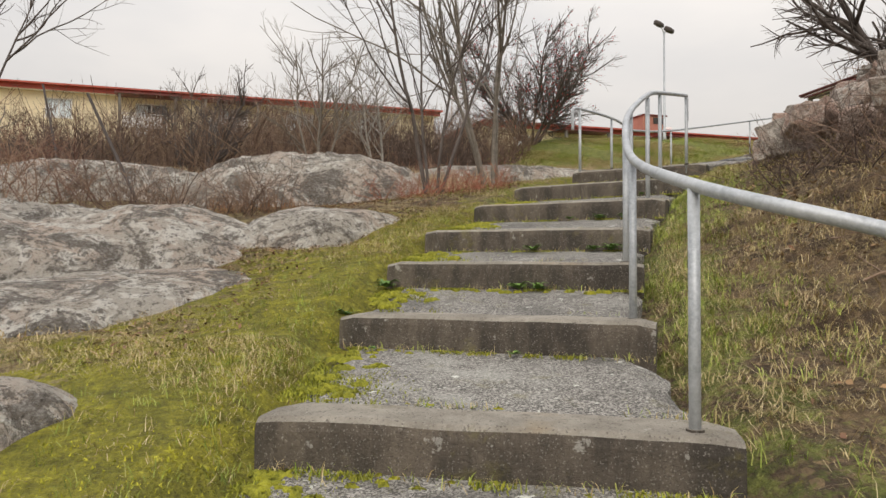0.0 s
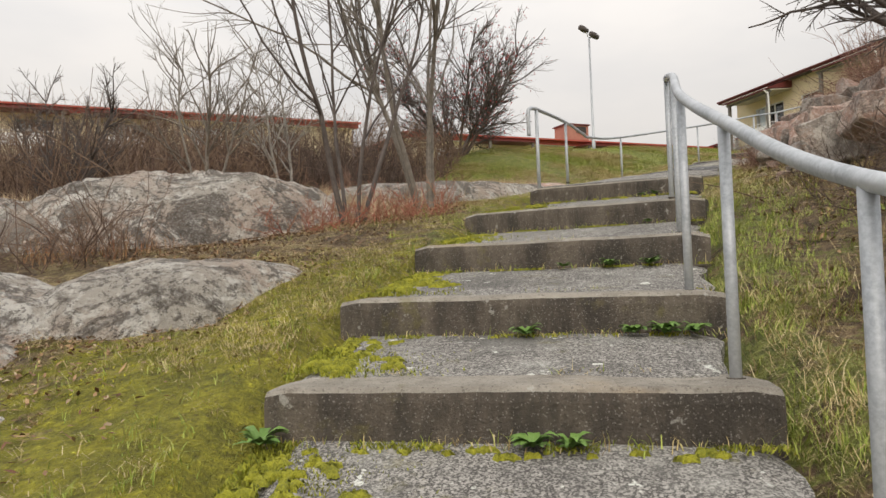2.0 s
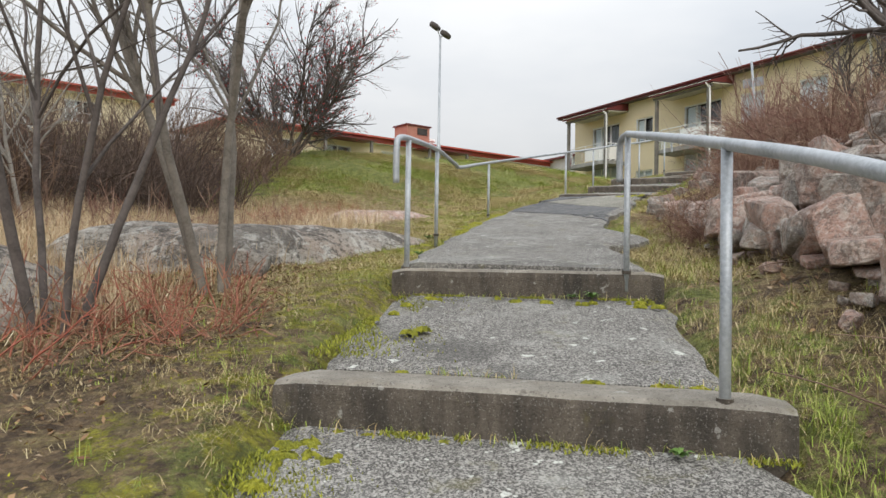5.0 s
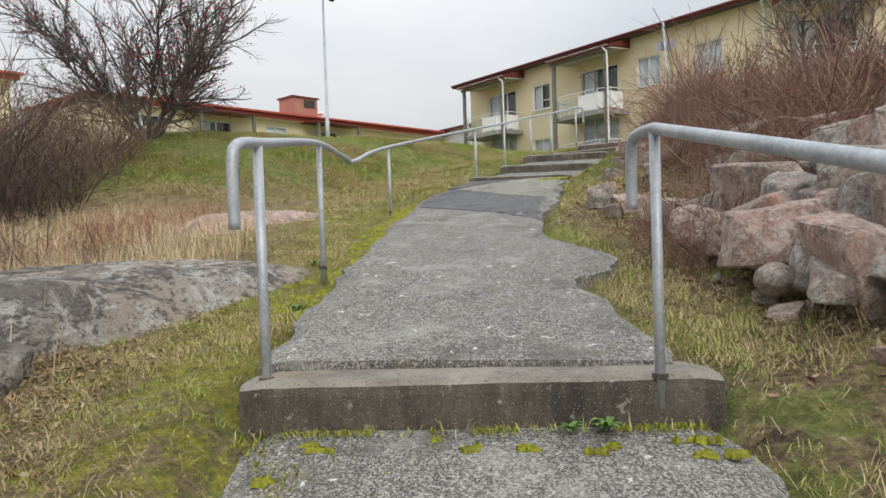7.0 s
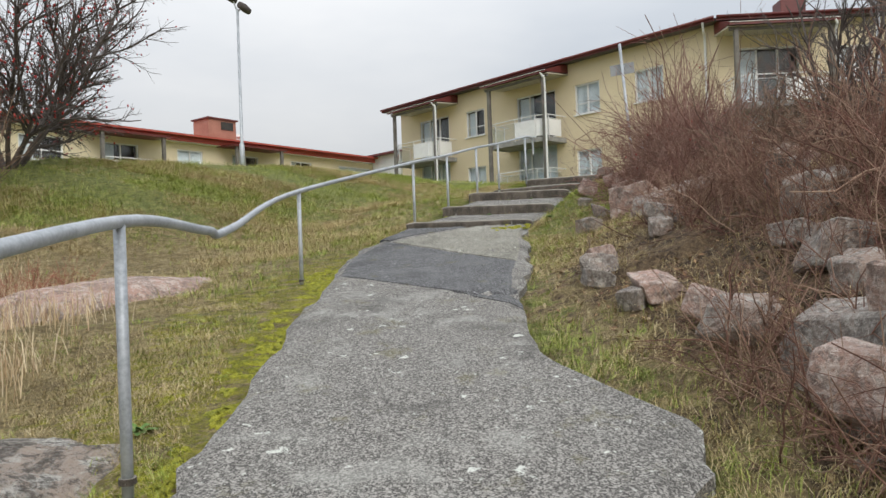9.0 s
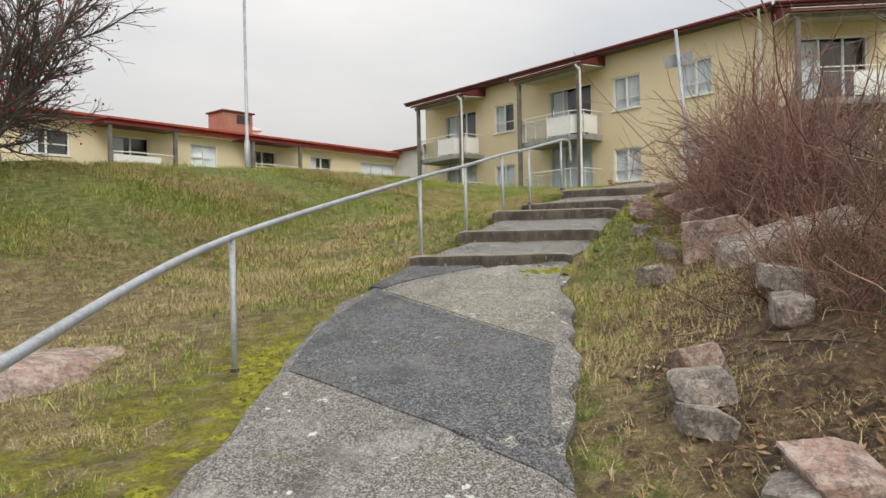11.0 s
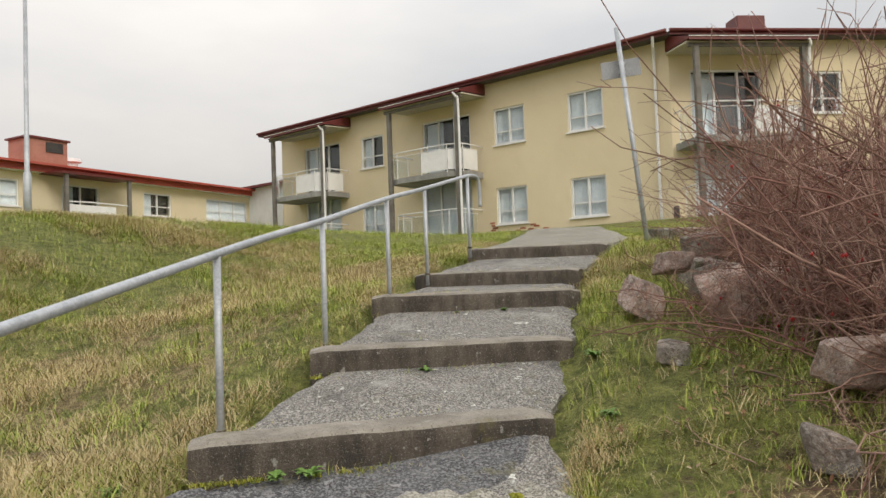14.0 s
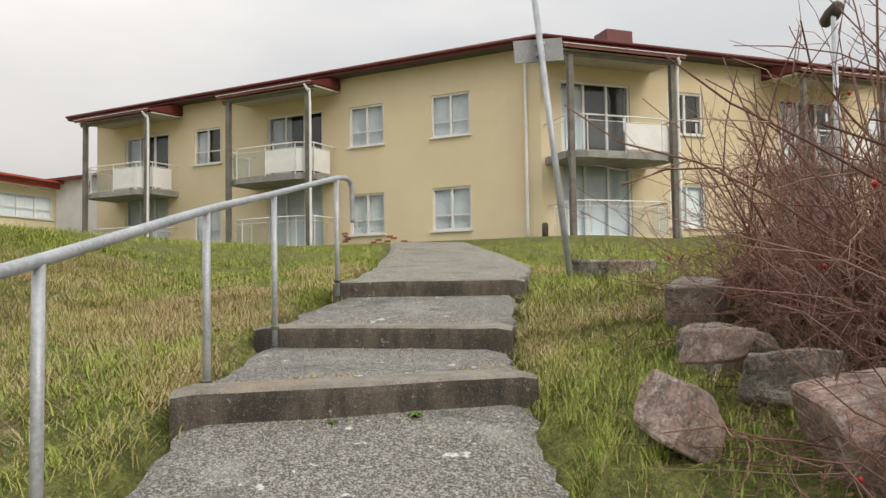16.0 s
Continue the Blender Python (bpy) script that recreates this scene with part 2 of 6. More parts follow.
M_REDTRIM = plain("dark_red_metal", (0.105, 0.020, 0.019), (0.145, 0.030, 0.026), 1.5, 0.5, 0, 0.1, 20, 0.003)
M_REDROOF = plain("red_sheet_roof", (0.36, 0.062, 0.045), (0.44, 0.095, 0.065), 1.2, 0.5, 0, 0.1, 20, 0.003)
M_FELT = plain("dark_roof_edge", (0.06, 0.05, 0.048), (0.10, 0.085, 0.08), 2, 0.8, 0, 0.2, 30, 0.004)
M_WHITE = plain("white_paint", (0.70, 0.70, 0.69), (0.80, 0.80, 0.79), 2, 0.55, 0, 0.05, 30, 0.002)
M_SOFFIT = plain("grey_beige_soffit", (0.40, 0.36, 0.29), (0.48, 0.44, 0.36), 2, 0.8, 0, 0.1, 30, 0.002)
M_POST = plain("weathered_grey_timber", (0.10, 0.09, 0.08), (0.20, 0.185, 0.165), 3, 0.8, 0, 0.3, 35, 0.004)
M_DECK = plain("grey_concrete_deck", (0.19, 0.185, 0.175), (0.33, 0.325, 0.31), 2, 0.85, 0, 0.2, 30, 0.004)
M_SIGN = plain("dull_sign_back", (0.24, 0.25, 0.26), (0.31, 0.32, 0.33), 4, 0.6, 0.0, 0.1, 40, 0.001)
M_CHIMNEY = plain("faded_red_sheet", (0.34, 0.14, 0.10), (0.42, 0.19, 0.14), 2, 0.6, 0, 0.1, 20, 0.003)
# near-black stand-in for the shade of unlit rooms; also colours the chimney vent
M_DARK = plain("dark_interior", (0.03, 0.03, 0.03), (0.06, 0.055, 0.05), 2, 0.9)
# pale curtain cloth, with the panes' blue-grey sky reflection put into its colour
M_CURTAIN = plain("sky_tinted_curtain", (0.66, 0.71, 0.74), (0.78, 0.82, 0.84), 1.5, 0.9, 0, 0.1, 10, 0.003)


def glass_material():
    m, nt, p = blank("window_glass", 0.04)
    p.inputs["Base Color"].default_value = (0.9, 0.95, 0.97, 1)
    p.inputs["Transmission Weight"].default_value = 1.0
    p.inputs["IOR"].default_value = 1.45
    return m


M_GLASS = glass_material()


# ---- building helpers ----
def part(name, bm, material, parent=None, label="", smooth=False):
    me = bpy.data.meshes.new(name)
    bmesh.ops.recalc_face_normals(bm, faces=bm.faces)
    bm.to_mesh(me)
    bm.free()
    me.materials.append(material)
    if smooth:
        me.polygons.foreach_set("use_smooth", [True] * len(me.polygons))
    ob = new(name, me)
    if parent is not None:
        ob.parent = parent
    if label:
        ob["label"] = label
    return ob


def box(bm, c, s, turn=0.0, bevel=0.0, tilt=None):
    """A box of size s about c, turned about z by degrees, its edges bevelled."""
    m = Matrix.Translation(c) @ Matrix.Rotation(radians(turn), 4, "Z")
    if tilt:
        m = m @ tilt
    made = bmesh.ops.create_cube(bm, size=1.0, matrix=m @ Matrix.Diagonal((*s, 1)))
    if bevel:
        edges = list({e for v in made["verts"] for e in v.link_edges})
        bmesh.ops.bevel(bm, geom=edges, offset=bevel, segments=2, affect="EDGES", profile=0.6)
    return bm


def boxes(*items, **kw):
    bm = bmesh.new()
    for c, s in items:
        box(bm, c, s, **kw)
    return bm


def tube(bm, pts, radii, sides=8, cap=True):
    """A tube along pts; radii is a number or one for each point."""
    if not hasattr(radii, "__len__"):
        radii = [radii] * len(pts)
    pts = [Vector(p) for p in pts]
    rings, ref = [], None
    for i, p in enumerate(pts):
        d = (pts[min(i + 1, len(pts) - 1)] - pts[max(i - 1, 0)]).normalized()
        if ref is None:
            ref = d.orthogonal().normalized()
        ref = (ref - d * ref.dot(d)).normalized() if (ref - d * ref.dot(d)).length > 1e-4 else d.orthogonal().normalized()
        side = d.cross(ref)
        rings.append([bm.verts.new(p + (ref * math.cos(a) + side * math.sin(a)) * radii[i]) for a in (2 * math.pi * k / sides for k in range(sides))])
    for a, b in zip(rings, rings[1:]):
        for k in range(sides):
            bm.faces.new((a[k], a[(k + 1) % sides], b[(k + 1) % sides], b[k]))
    if cap:
        bm.faces.new(rings[0][::-1])
        bm.faces.new(rings[-1])
    return bm


def bent(pts, n=6):
    """A smooth line through pts (Catmull-Rom)."""
    pts = [Vector(p) for p in pts]
    out = []
    for i in range(len(pts) - 1):
        a, b, c, d = pts[max(i - 1, 0)], pts[i], pts[i + 1], pts[min(i + 2, len(pts) - 1)]
        for k in range(n):
            t = k / n
            out.append(0.5 * ((2 * b) + (c - a) * t + (2 * a - 5 * b + 4 * c - d) * t * t + (3 * b - a - 3 * c + d) * t ** 3))
    out.append(pts[-1])
    return out


def anchor(name, x, y, z, turn=0.0):
    ob = new(name)
    ob.matrix_world = pose(x, y, z, 0, 0, turn)
    ob.empty_display_size = 0.2
    return ob


def soup(name, verts, faces, material, parent=None):
    """One mesh from arrays of corners, for stuff of very many pieces."""
    me = bpy.data.meshes.new(name)
    verts = np.asarray(verts, dtype=np.float32).reshape(-1, 3)
    faces = np.asarray(faces, dtype=np.int32)
    k = faces.shape[1]
    me.vertices.add(len(verts))
    me.vertices.foreach_set("co", verts.ravel())
    me.loops.add(faces.size)
    me.loops.foreach_set("vertex_index", faces.ravel())
    me.polygons.add(len(faces))
    me.polygons.foreach_set("loop_start", np.arange(0, faces.size, k, dtype=np.int32))
    me.update(calc_edges=True)
    me.materials.append(material)
    ob = new(name, me)
    if parent is not None:
        ob.parent = parent
    return ob


# ---- the lie of the land ----
# each step: left and right end of its front edge, and its top's height
LOWER = [((0.27, 3.68), (1.80, 3.12), 1.085), ((0.55, 5.02), (2.04, 4.28), 1.335), ((0.86, 5.88), (2.38, 5.18), 1.62),
         ((1.22, 6.84), (2.78, 5.98), 1.875), ((1.81, 7.84), (3.28, 6.80), 2.17), ((2.50, 9.02), (3.92, 7.76), 2.475),
         ((3.74, 10.68), (5.14, 9.55), 2.885)]
UPPER = [((10.66, 17.86), (12.10, 16.74), 4.37), ((11.90, 18.45), (13.20, 17.22), 4.66), ((13.10, 19.06), (14.27, 17.72), 4.97),
         ((14.65, 19.95), (15.08, 18.18), 5.15), ((16.05, 20.25), (16.85, 18.70), 5.46)]
BELOW = [((-0.25, 1.30), (1.30, 0.85), 0.53), ((0.02, 2.50), (1.52, 2.02), 0.81)]
RISE = 0.17


def middle(s):
    return ((s[0][0] + s[1][0]) / 2, (s[0][1] + s[1][1]) / 2, s[2])


LINE = [(-2.5, -40, -6.0), (-0.8, -8.0, -1.8), (0.1, -1.5, -0.1)]
LINE += [middle(s) for s in BELOW + LOWER]
LINE += [(5.75, 12.0, 3.17), (7.55, 14.5, 3.60), (9.35, 16.0, 3.93)]
LINE += [middle(s) for s in UPPER]
LINE += [(19.5, 20.9, 5.75), (24.0, 23.3, 6.2), (29.0, 26.4, 6.6), (60.0, 44.0, 7.0)]
LINE = np.array(LINE)


def ease(a, b, x):
    t = np.clip((np.asarray(x, float) - a) / (b - a), 0, 1)
    return t * t * (3 - 2 * t)


def along(x, y):
    """How far along the path, how far to its left, and the path's height there."""
    x, y = np.asarray(x, float), np.asarray(y, float)
    best = np.full(x.shape, 1e9)
    s_at, d_at, z_at = np.zeros(x.shape), np.zeros(x.shape), np.zeros(x.shape)
    run = 0.0
    for a, b in zip(LINE, LINE[1:]):
        u = b[:2] - a[:2]
        n = math.hypot(*u)
        u = u / n
        t = np.clip(((x - a[0]) * u[0] + (y - a[1]) * u[1]) / n, 0, 1)
        dx, dy = x - a[0] - u[0] * n * t, y - a[1] - u[1] * n * t
        r = np.hypot(dx, dy)
        near = r < best
        sign = np.where(u[0] * (y - a[1]) - u[1] * (x - a[0]) > 0, 1, -1)
        best = np.where(near, r, best)
        d_at = np.where(near, r * sign, d_at)
        s_at = np.where(near, run + n * t, s_at)
        z_at = np.where(near, a[2] + (b[2] - a[2]) * t, z_at)
        run += n
    return s_at, d_at, z_at


RUNS = np.concatenate([[0], np.cumsum(np.hypot(*(LINE[1:, :2] - LINE[:-1, :2]).T))])
S_FIRST, S_SEVEN, S_UP, S_TOP = RUNS[5], RUNS[11], RUNS[15], RUNS[19]


def rolling(x, y, scale, amp, seed=0.0):
    """Cheap smooth unevenness."""
    x, y = np.asarray(x, float) / scale + seed, np.asarray(y, float) / scale + 1.7 * seed
    return amp * (np.sin(x * 1.3 + 1.1 * np.sin(y * 0.9)) + np.sin(y * 1.7 + 1.3 * np.sin(x * 1.1 + 2)) + 0.5 * np.sin(2.9 * x + 2.3 * y)) / 2.5


def hill(x, y):
    """The open hillside north and west of the path."""
    z = np.interp(y, [-60, -20, -8, 0, 5, 10, 14, 17.5, 20.5, 23.5, 26.5, 34, 50, 70, 900], [-9, -4, -1.6, 0.2, 1.15, 2.3, 3.05, 3.5, 4.25, 5.45, 6.25, 6.75, 7.8, 8.6, 12])
    dale = ease(9, 3, x) * np.interp(y, [14, 19, 24, 30, 40, 46, 60, 900], [0.0, -0.3, -1.3, -1.5, 0.6, 1.3, 1.6, 1.8])
    return z + dale - 0.04 * np.clip(2 - x, 0, 25) * ease(14, 4, y)


def land(x, y):
    x, y = np.asarray(x, float), np.asarray(y, float)
    s, d, z = along(x, y)
    mid = ease(S_SEVEN + 0.6, S_SEVEN + 1.4, s) * ease(S_UP - 0.3, S_UP - 0.9, s)
    near = z - 0.10 - 0.13 * (1 - ease(0.80, 1.05, np.abs(d))) * (1 - mid)
    bank = np.interp(s, [0, S_FIRST - 6, S_FIRST, S_SEVEN - 3, S_SEVEN, S_SEVEN + 4, S_UP - 1.5, S_UP + 1.5, S_TOP - 1, S_TOP + 2], [0.4, 0.8, 1.0, 1.15, 1.2, 1.25, 0.85, 0.40, 0.12, 0.05])
    reach = np.interp(s, [S_SEVEN - 2, S_SEVEN + 2, S_UP, S_TOP], [3.4, 3.6, 3.2, 2.5])
    right = z - 0.10 + bank * ease(0, 1, (-d - 1.0) / reach) + 0.02 * np.clip(-d - 4, 0, 14)
    far_right = ease(11, 26, -d)
    right = right * (1 - far_right) + np.maximum(right, 6.2) * far_right * ease(-5, 10, y) + right * far_right * (1 - ease(-5, 10, y))
    left = z - 0.10 + (hill(x, y) - z + 0.10) * ease(1.1, 6.0, d)
    out = np.where(d > 0, left, right)
    out = np.where(np.abs(d) < 1.05, near, out)
    rough = ease(0.95, 1.8, np.abs(d))
    out = out + rough * (rolling(x, y, 1.1, 0.05) + rolling(x, y, 0.37, 0.024, 3.1) + rolling(x, y, 0.13, 0.012, 8.3)) + ease(2.5, 8, np.abs(d)) * rolling(x, y, 3.3, 0.14, 5.0)
    level = ease(27.2, 29.5, x) * ease(18, 22, y) * ease(60, 50, x)
    return out * (1 - level) + 6.62 * level


def land_z(x, y):
    return float(land(np.array([x]), np.array([y]))[0])


# ---- ground ----
def spread_axis(a, b, step, far):
    core = list(np.arange(a, b, step))
    lo, hi, k = [], [], step
    x = core[0]
    while x > -far:
        k *= 1.16
        x -= k
        lo.append(x)
    x, k = core[-1], step
    while x < far:
        k *= 1.16
        x += k
        hi.append(x)
    return np.array(lo[::-1] + core + hi)


def build_ground():
    xs, ys = spread_axis(-6.0, 18.0, 0.075, 900), spread_axis(0.5, 21.0, 0.075, 900)
    gx, gy = np.meshgrid(xs, ys)
    gz = land(gx, gy)
    n, m = len(ys), len(xs)
    i = np.arange(n * m).reshape(n, m)
    quads = np.stack([i[:-1, :-1], i[:-1, 1:], i[1:, 1:], i[1:, :-1]], -1).reshape(-1, 4)
    ob = soup("ground", np.stack([gx, gy, gz], -1), quads, M_GROUND)
    me = ob.data
    me.polygons.foreach_set("use_smooth", [True] * len(me.polygons))
    s, d, _ = along(gx, gy)
    moss, green, straw = covers(gx, gy, s, d)
    for key, v in (("moss", moss), ("green", green), ("straw", straw)):
        a = me.attributes.new(key, "FLOAT", "POINT")
        a.data.foreach_set("value", np.clip(v, 0, 1).astype(np.float32).ravel())
    return tagged(ob, "hillside of moss, grass, dead stalks and leaf litter", "ground", kind="structure")


def covers(x, y, s, d):
    low = ease(S_SEVEN + 1, S_SEVEN - 2, s)
    up = ease(S_UP - 3, S_UP + 1, s)
    mid = (1 - low) * (1 - up)
    left, right = d > 0, d <= 0
    early = ease(S_SEVEN - 2.2, S_SEVEN - 5, s)
    e = np.abs(d)
    moss = np.where(left, low * early * (0.52 * ease(2.4, 0.9, e) + 0.44 * ease(5, 2, e)) + 0.55 * mid * ease(2.1, 1.3, e) + 0.42 * low * (1 - early) * ease(2.6, 1.0, e), 0.16 * low * ease(2.0, 0.9, e) + 0.15 * mid * ease(2, 1.1, e))
    crest = ease(20.0, 24.5, y) * ease(0, 6, x)
    green = np.where(left, low * 0.12 * ease(4.0, 1.2, e) + 0.36 * low * ease(1.45, 1.0, e) + 0.34 * mid * ease(4, 1, e) + up * (0.44 + 0.5 * ease(1.9, 1.0, e)) + 0.9 * crest,
                     0.55 * low * ease(2.2, 0.9, e) + 0.50 * mid * ease(2.0, 1.0, e) + 0.85 * up * ease(3.6, 1.2, e))
    green = np.maximum(green, 0.8 * ease(S_TOP, S_TOP + 2, s))
    straw = np.where(left, 0.40 + 0.25 * low * early + 0.36 * mid + 0.50 * up, 0.50 * ease(2.8, 1.0, e) * (1 - 0.4 * low) + 0.14 + 0.2 * up)
    straw = np.maximum(straw, 0.7 * ease(9, 13, y) * ease(6, 4, x) * ease(20, 15, y))
    return moss, green, straw


ground = build_ground()


# ---- steps and path ----
def concrete_step(s, k):
    """A cast kerb across the path, its edges worn round."""
    (lx, ly), (rx, ry), z = s
    a, b = Vector((lx, ly, 0)), Vector((rx, ry, 0))
    run = (b - a).normalized()
    back = Vector((-run.y, run.x, 0))
    root = anchor("concrete_step", (lx + rx) / 2, (ly + ry) / 2, z)
    inv = root.matrix_world.inverted()
    n = 18
    prof = [(0.0, -0.34), (0.004, -0.05), (0.012, -0.018), (0.034, -0.002), (0.06, 0.0), (0.25, 0.0), (0.28, -0.02), (0.29, -0.34)]
    bm = bmesh.new()
    rings = []
    for i in range(n + 1):
        t = i / n
        p = a.lerp(b, t)
        worn = 0.010 * noise.noise(Vector((p.x * 2.2, p.y * 2.2, k))) + 0.005 * noise.noise(Vector((p.x * 9, p.y * 9, k)))
        end = 0.03 if i in (0, n) else 0.0
        rings.append([bm.verts.new(inv @ (p + back * (q + end * (1 if q < 0.15 else -1) + worn * (1 if q < 0.05 else 0.2)) + Vector((0, 0, z + h - (end * 0.6 if h > -0.1 else 0) + worn * 0.6)))) for q, h in prof])
    for p, q in zip(rings, rings[1:]):
        for j in range(len(prof) - 1):
            bm.faces.new((p[j], p[j + 1], q[j + 1], q[j]))
        bm.faces.new((p[-1], p[0], q[0], q[-1]))
    bm.faces.new(rings[0][::-1])
    bm.faces.new(rings[-1])
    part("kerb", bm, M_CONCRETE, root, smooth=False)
    return tagged(root, "weathered grey concrete step with a worn edge, set across the path", "step", "concrete steps of the path")


def edge_line(pts, n=14):
    return bent([(x, y, 0) for x, y in pts], n)


def slab(name, left, right, z0, z1, mat, label, thick=0.12, across=16, ragged=0.05, lift=0.0, seed=0, kind="structure", zfun=None):
    """A sheet of asphalt between two edge lines, uneven at the edges."""
    bm = bmesh.new()
    n = max(len(left), len(right))
    grid = []
    for i in range(n):
        t = i / (n - 1)
        a, b = left[min(i, len(left) - 1)], right[min(i, len(right) - 1)]
        row = []
        for j in range(across + 1):
            u = j / across
            p = a.lerp(b, u)
            if j in (0, across):
                out = (a - b).normalized() * (1 if j == 0 else -1)
                p = p + out * ragged * (noise.noise(Vector((p.x * 2.1, p.y * 2.1, seed))) + 0.6 * noise.noise(Vector((p.x * 7, p.y * 7, seed))))
            z = (zfun(p.x, p.y) if zfun else z0 + (z1 - z0) * t) + lift
            drop = 0.03 if j in (0, across) else 0.0
            row.append(bm.verts.new((p.x, p.y, z - drop + 0.006 * noise.noise(Vector((p.x * 3, p.y * 3, 1))))))
        grid.append(row)
    for p, q in zip(grid, grid[1:]):
        for j in range(across):
            bm.faces.new((p[j], p[j + 1], q[j + 1], q[j]))
    rim = [r[0] for r in grid] + grid[-1][1:] + [r[-1] for r in grid[-2::-1]] + grid[0][-2:0:-1]
    low = [bm.verts.new(v.co - Vector((0, 0, thick))) for v in rim]
    for i in range(len(rim)):
        k = (i + 1) % len(rim)
        bm.faces.new((rim[i], low[i], low[k], rim[k]))
    ob = part(name, bm, mat, smooth=False)
    return tagged(ob, label, "path", kind=kind)


STEPS = BELOW + LOWER
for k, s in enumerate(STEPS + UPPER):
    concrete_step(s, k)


def treads(run, tag, rise):
    for k, (s, e) in enumerate(zip(run, run[1:])):
        out = []
        for side in (0, 1):
            a, b = Vector((*s[side], 0)), Vector((*e[side], 0))
            d = (b - a)
            inward = (Vector((*s[1 - side], 0)) - a).normalized() * 0.06
            out.append([a + d * (0.16 + (0.86 * i / 10)) + inward for i in range(11)])
        slab("path_tread", out[0], out[1], s[2] - 0.012, e[2] - rise - 0.005, M_ASPHALT, "worn grey asphalt tread with lichen spots", seed=k + tag, ragged=0.09)


treads(STEPS, 0, RISE)
treads(UPPER, 20, 0.145)
L_EDGE = edge_line([(3.95, 10.85), (4.45, 11.55), (5.2, 12.5), (5.95, 13.4), (6.9, 14.5), (7.9, 15.6), (8.4, 16.2), (9.0, 16.75), (9.8, 17.3), (10.75, 17.85)], 7)
R_EDGE = edge_line([(5.2, 9.75), (5.55, 10.3), (5.97, 10.95), (6.12, 11.18), (6.5, 11.32), (6.92, 11.50), (7.06, 11.95), (7.25, 12.5), (7.9, 13.3), (8.75, 14.0), (9.55, 14.65), (10.2, 15.2), (10.75, 15.75), (11.4, 16.25), (12.1, 16.8)], 5)


def path_z(x, y):
    s, d, z = along(np.array([x]), np.array([y]))
    top = np.interp(s[0], [S_SEVEN, S_SEVEN + 0.4, S_UP - 0.5, S_UP], [2.875, 2.92, 4.13, 4.19])
    return float(max(min(top, z[0] - 0.0), z[0] - 0.18)) if s[0] > S_UP - 0.6 else float(z[0])


slab("path_middle", L_EDGE, R_EDGE, 0, 0, M_ASPHALT, "worn grey asphalt path with exposed chippings", across=22, ragged=0.10, seed=5, zfun=path_z, thick=0.2)
PATCH_L = edge_line([(7.95, 15.62), (8.4, 16.15), (9.0, 16.72), (9.62, 17.08)], 8)
PATCH_R = edge_line([(8.10, 13.48), (8.5, 13.85), (8.95, 14.25), (9.38, 14.58)], 8)
slab("path_patch", PATCH_L, PATCH_R, 0, 0, M_ASPHALT_NEW, "dark newer asphalt patch across the path", across=22, ragged=0.05, seed=8, zfun=path_z, lift=0.008, thick=0.03)
PALE_L = edge_line([(9.66, 16.98), (10.2, 17.0), (10.9, 16.82), (11.6, 16.62)], 8)
PALE_R = edge_line([(9.42, 14.62), (10.0, 15.1), (10.7, 15.75), (11.5, 16.33)], 8)
slab("path_patch", PALE_L, PALE_R, 0, 0, M_ASPHALT_OLD, "pale worn old asphalt with coarse chippings", across=22, ragged=0.05, seed=9, zfun=path_z, lift=0.007, thick=0.03)
NEW_L = edge_line([(9.68, 17.2), (10.2, 17.5), (10.72, 17.86)], 12)
NEW_R = edge_line([(9.70, 17.02), (10.2, 17.04), (10.9, 16.86), (11.62, 16.66), (12.05, 16.80)], 6)
slab("path_patch", NEW_L, NEW_R, 0, 0, M_ASPHALT_NEW, "dark newer asphalt below the upper steps", across=16, ragged=0.03, seed=10, zfun=path_z, lift=0.010, thick=0.03)
TOP_L = edge_line([(16.2, 20.25), (18.5, 21.3), (23.5, 24.0), (31.0, 28.4)], 8)
TOP_R = edge_line([(17.05, 18.8), (19.4, 19.6), (24.4, 22.4), (31.0, 25.6)], 8)


def top_z(x, y):
    return float(along(np.array([x]), np.array([y]))[2][0]) - 0.02


slab("path_top", TOP_L, TOP_R, 0, 0, M_ASPHALT_OLD, "pale asphalt path leading to the house", ragged=0.12, seed=12, zfun=top_z, thick=0.25)


# ---- handrails ----
def handrail(tops, posts, hook_start=None, hook_end=None, label="", r=0.022):
    """A bent steel pipe on round posts, its ends turned down."""
    root = anchor("handrail", *posts[0])
    inv = root.matrix_world.inverted()
    line = bent(tops, 8)
    if hook_start:
        line = bent(hook_start + [tops[0]], 6)[:-1] + line
    if hook_end:
        line = line[:-1] + bent([tops[-1]] + hook_end, 6)
    part("rail", tube(bmesh.new(), [inv @ p for p in line], r, 14), M_GALV, root, "galvanised steel pipe", smooth=True)
    for (x, y, z) in posts:
        best = min(line, key=lambda p: (p.x - x) ** 2 + (p.y - y) ** 2)
        bm = tube(bmesh.new(), [inv @ Vector((x, y, z - 0.12)), inv @ Vector((x, y, z + 0.3)), inv @ Vector((best.x * 0.7 + x * 0.3, best.y * 0.7 + y * 0.3, best.z - 0.004))], 0.0195, 12)
        post = part("post", bm, M_GALV, root, smooth=True)
        bm = tube(bmesh.new(), [inv @ Vector((x, y, z - 0.01)), inv @ Vector((x, y, z + 0.012))], 0.029, 12)
        part("grout_collar", bm, M_CONCRETE, post)
    return tagged(root, label, "handrail", "handrails of the path")


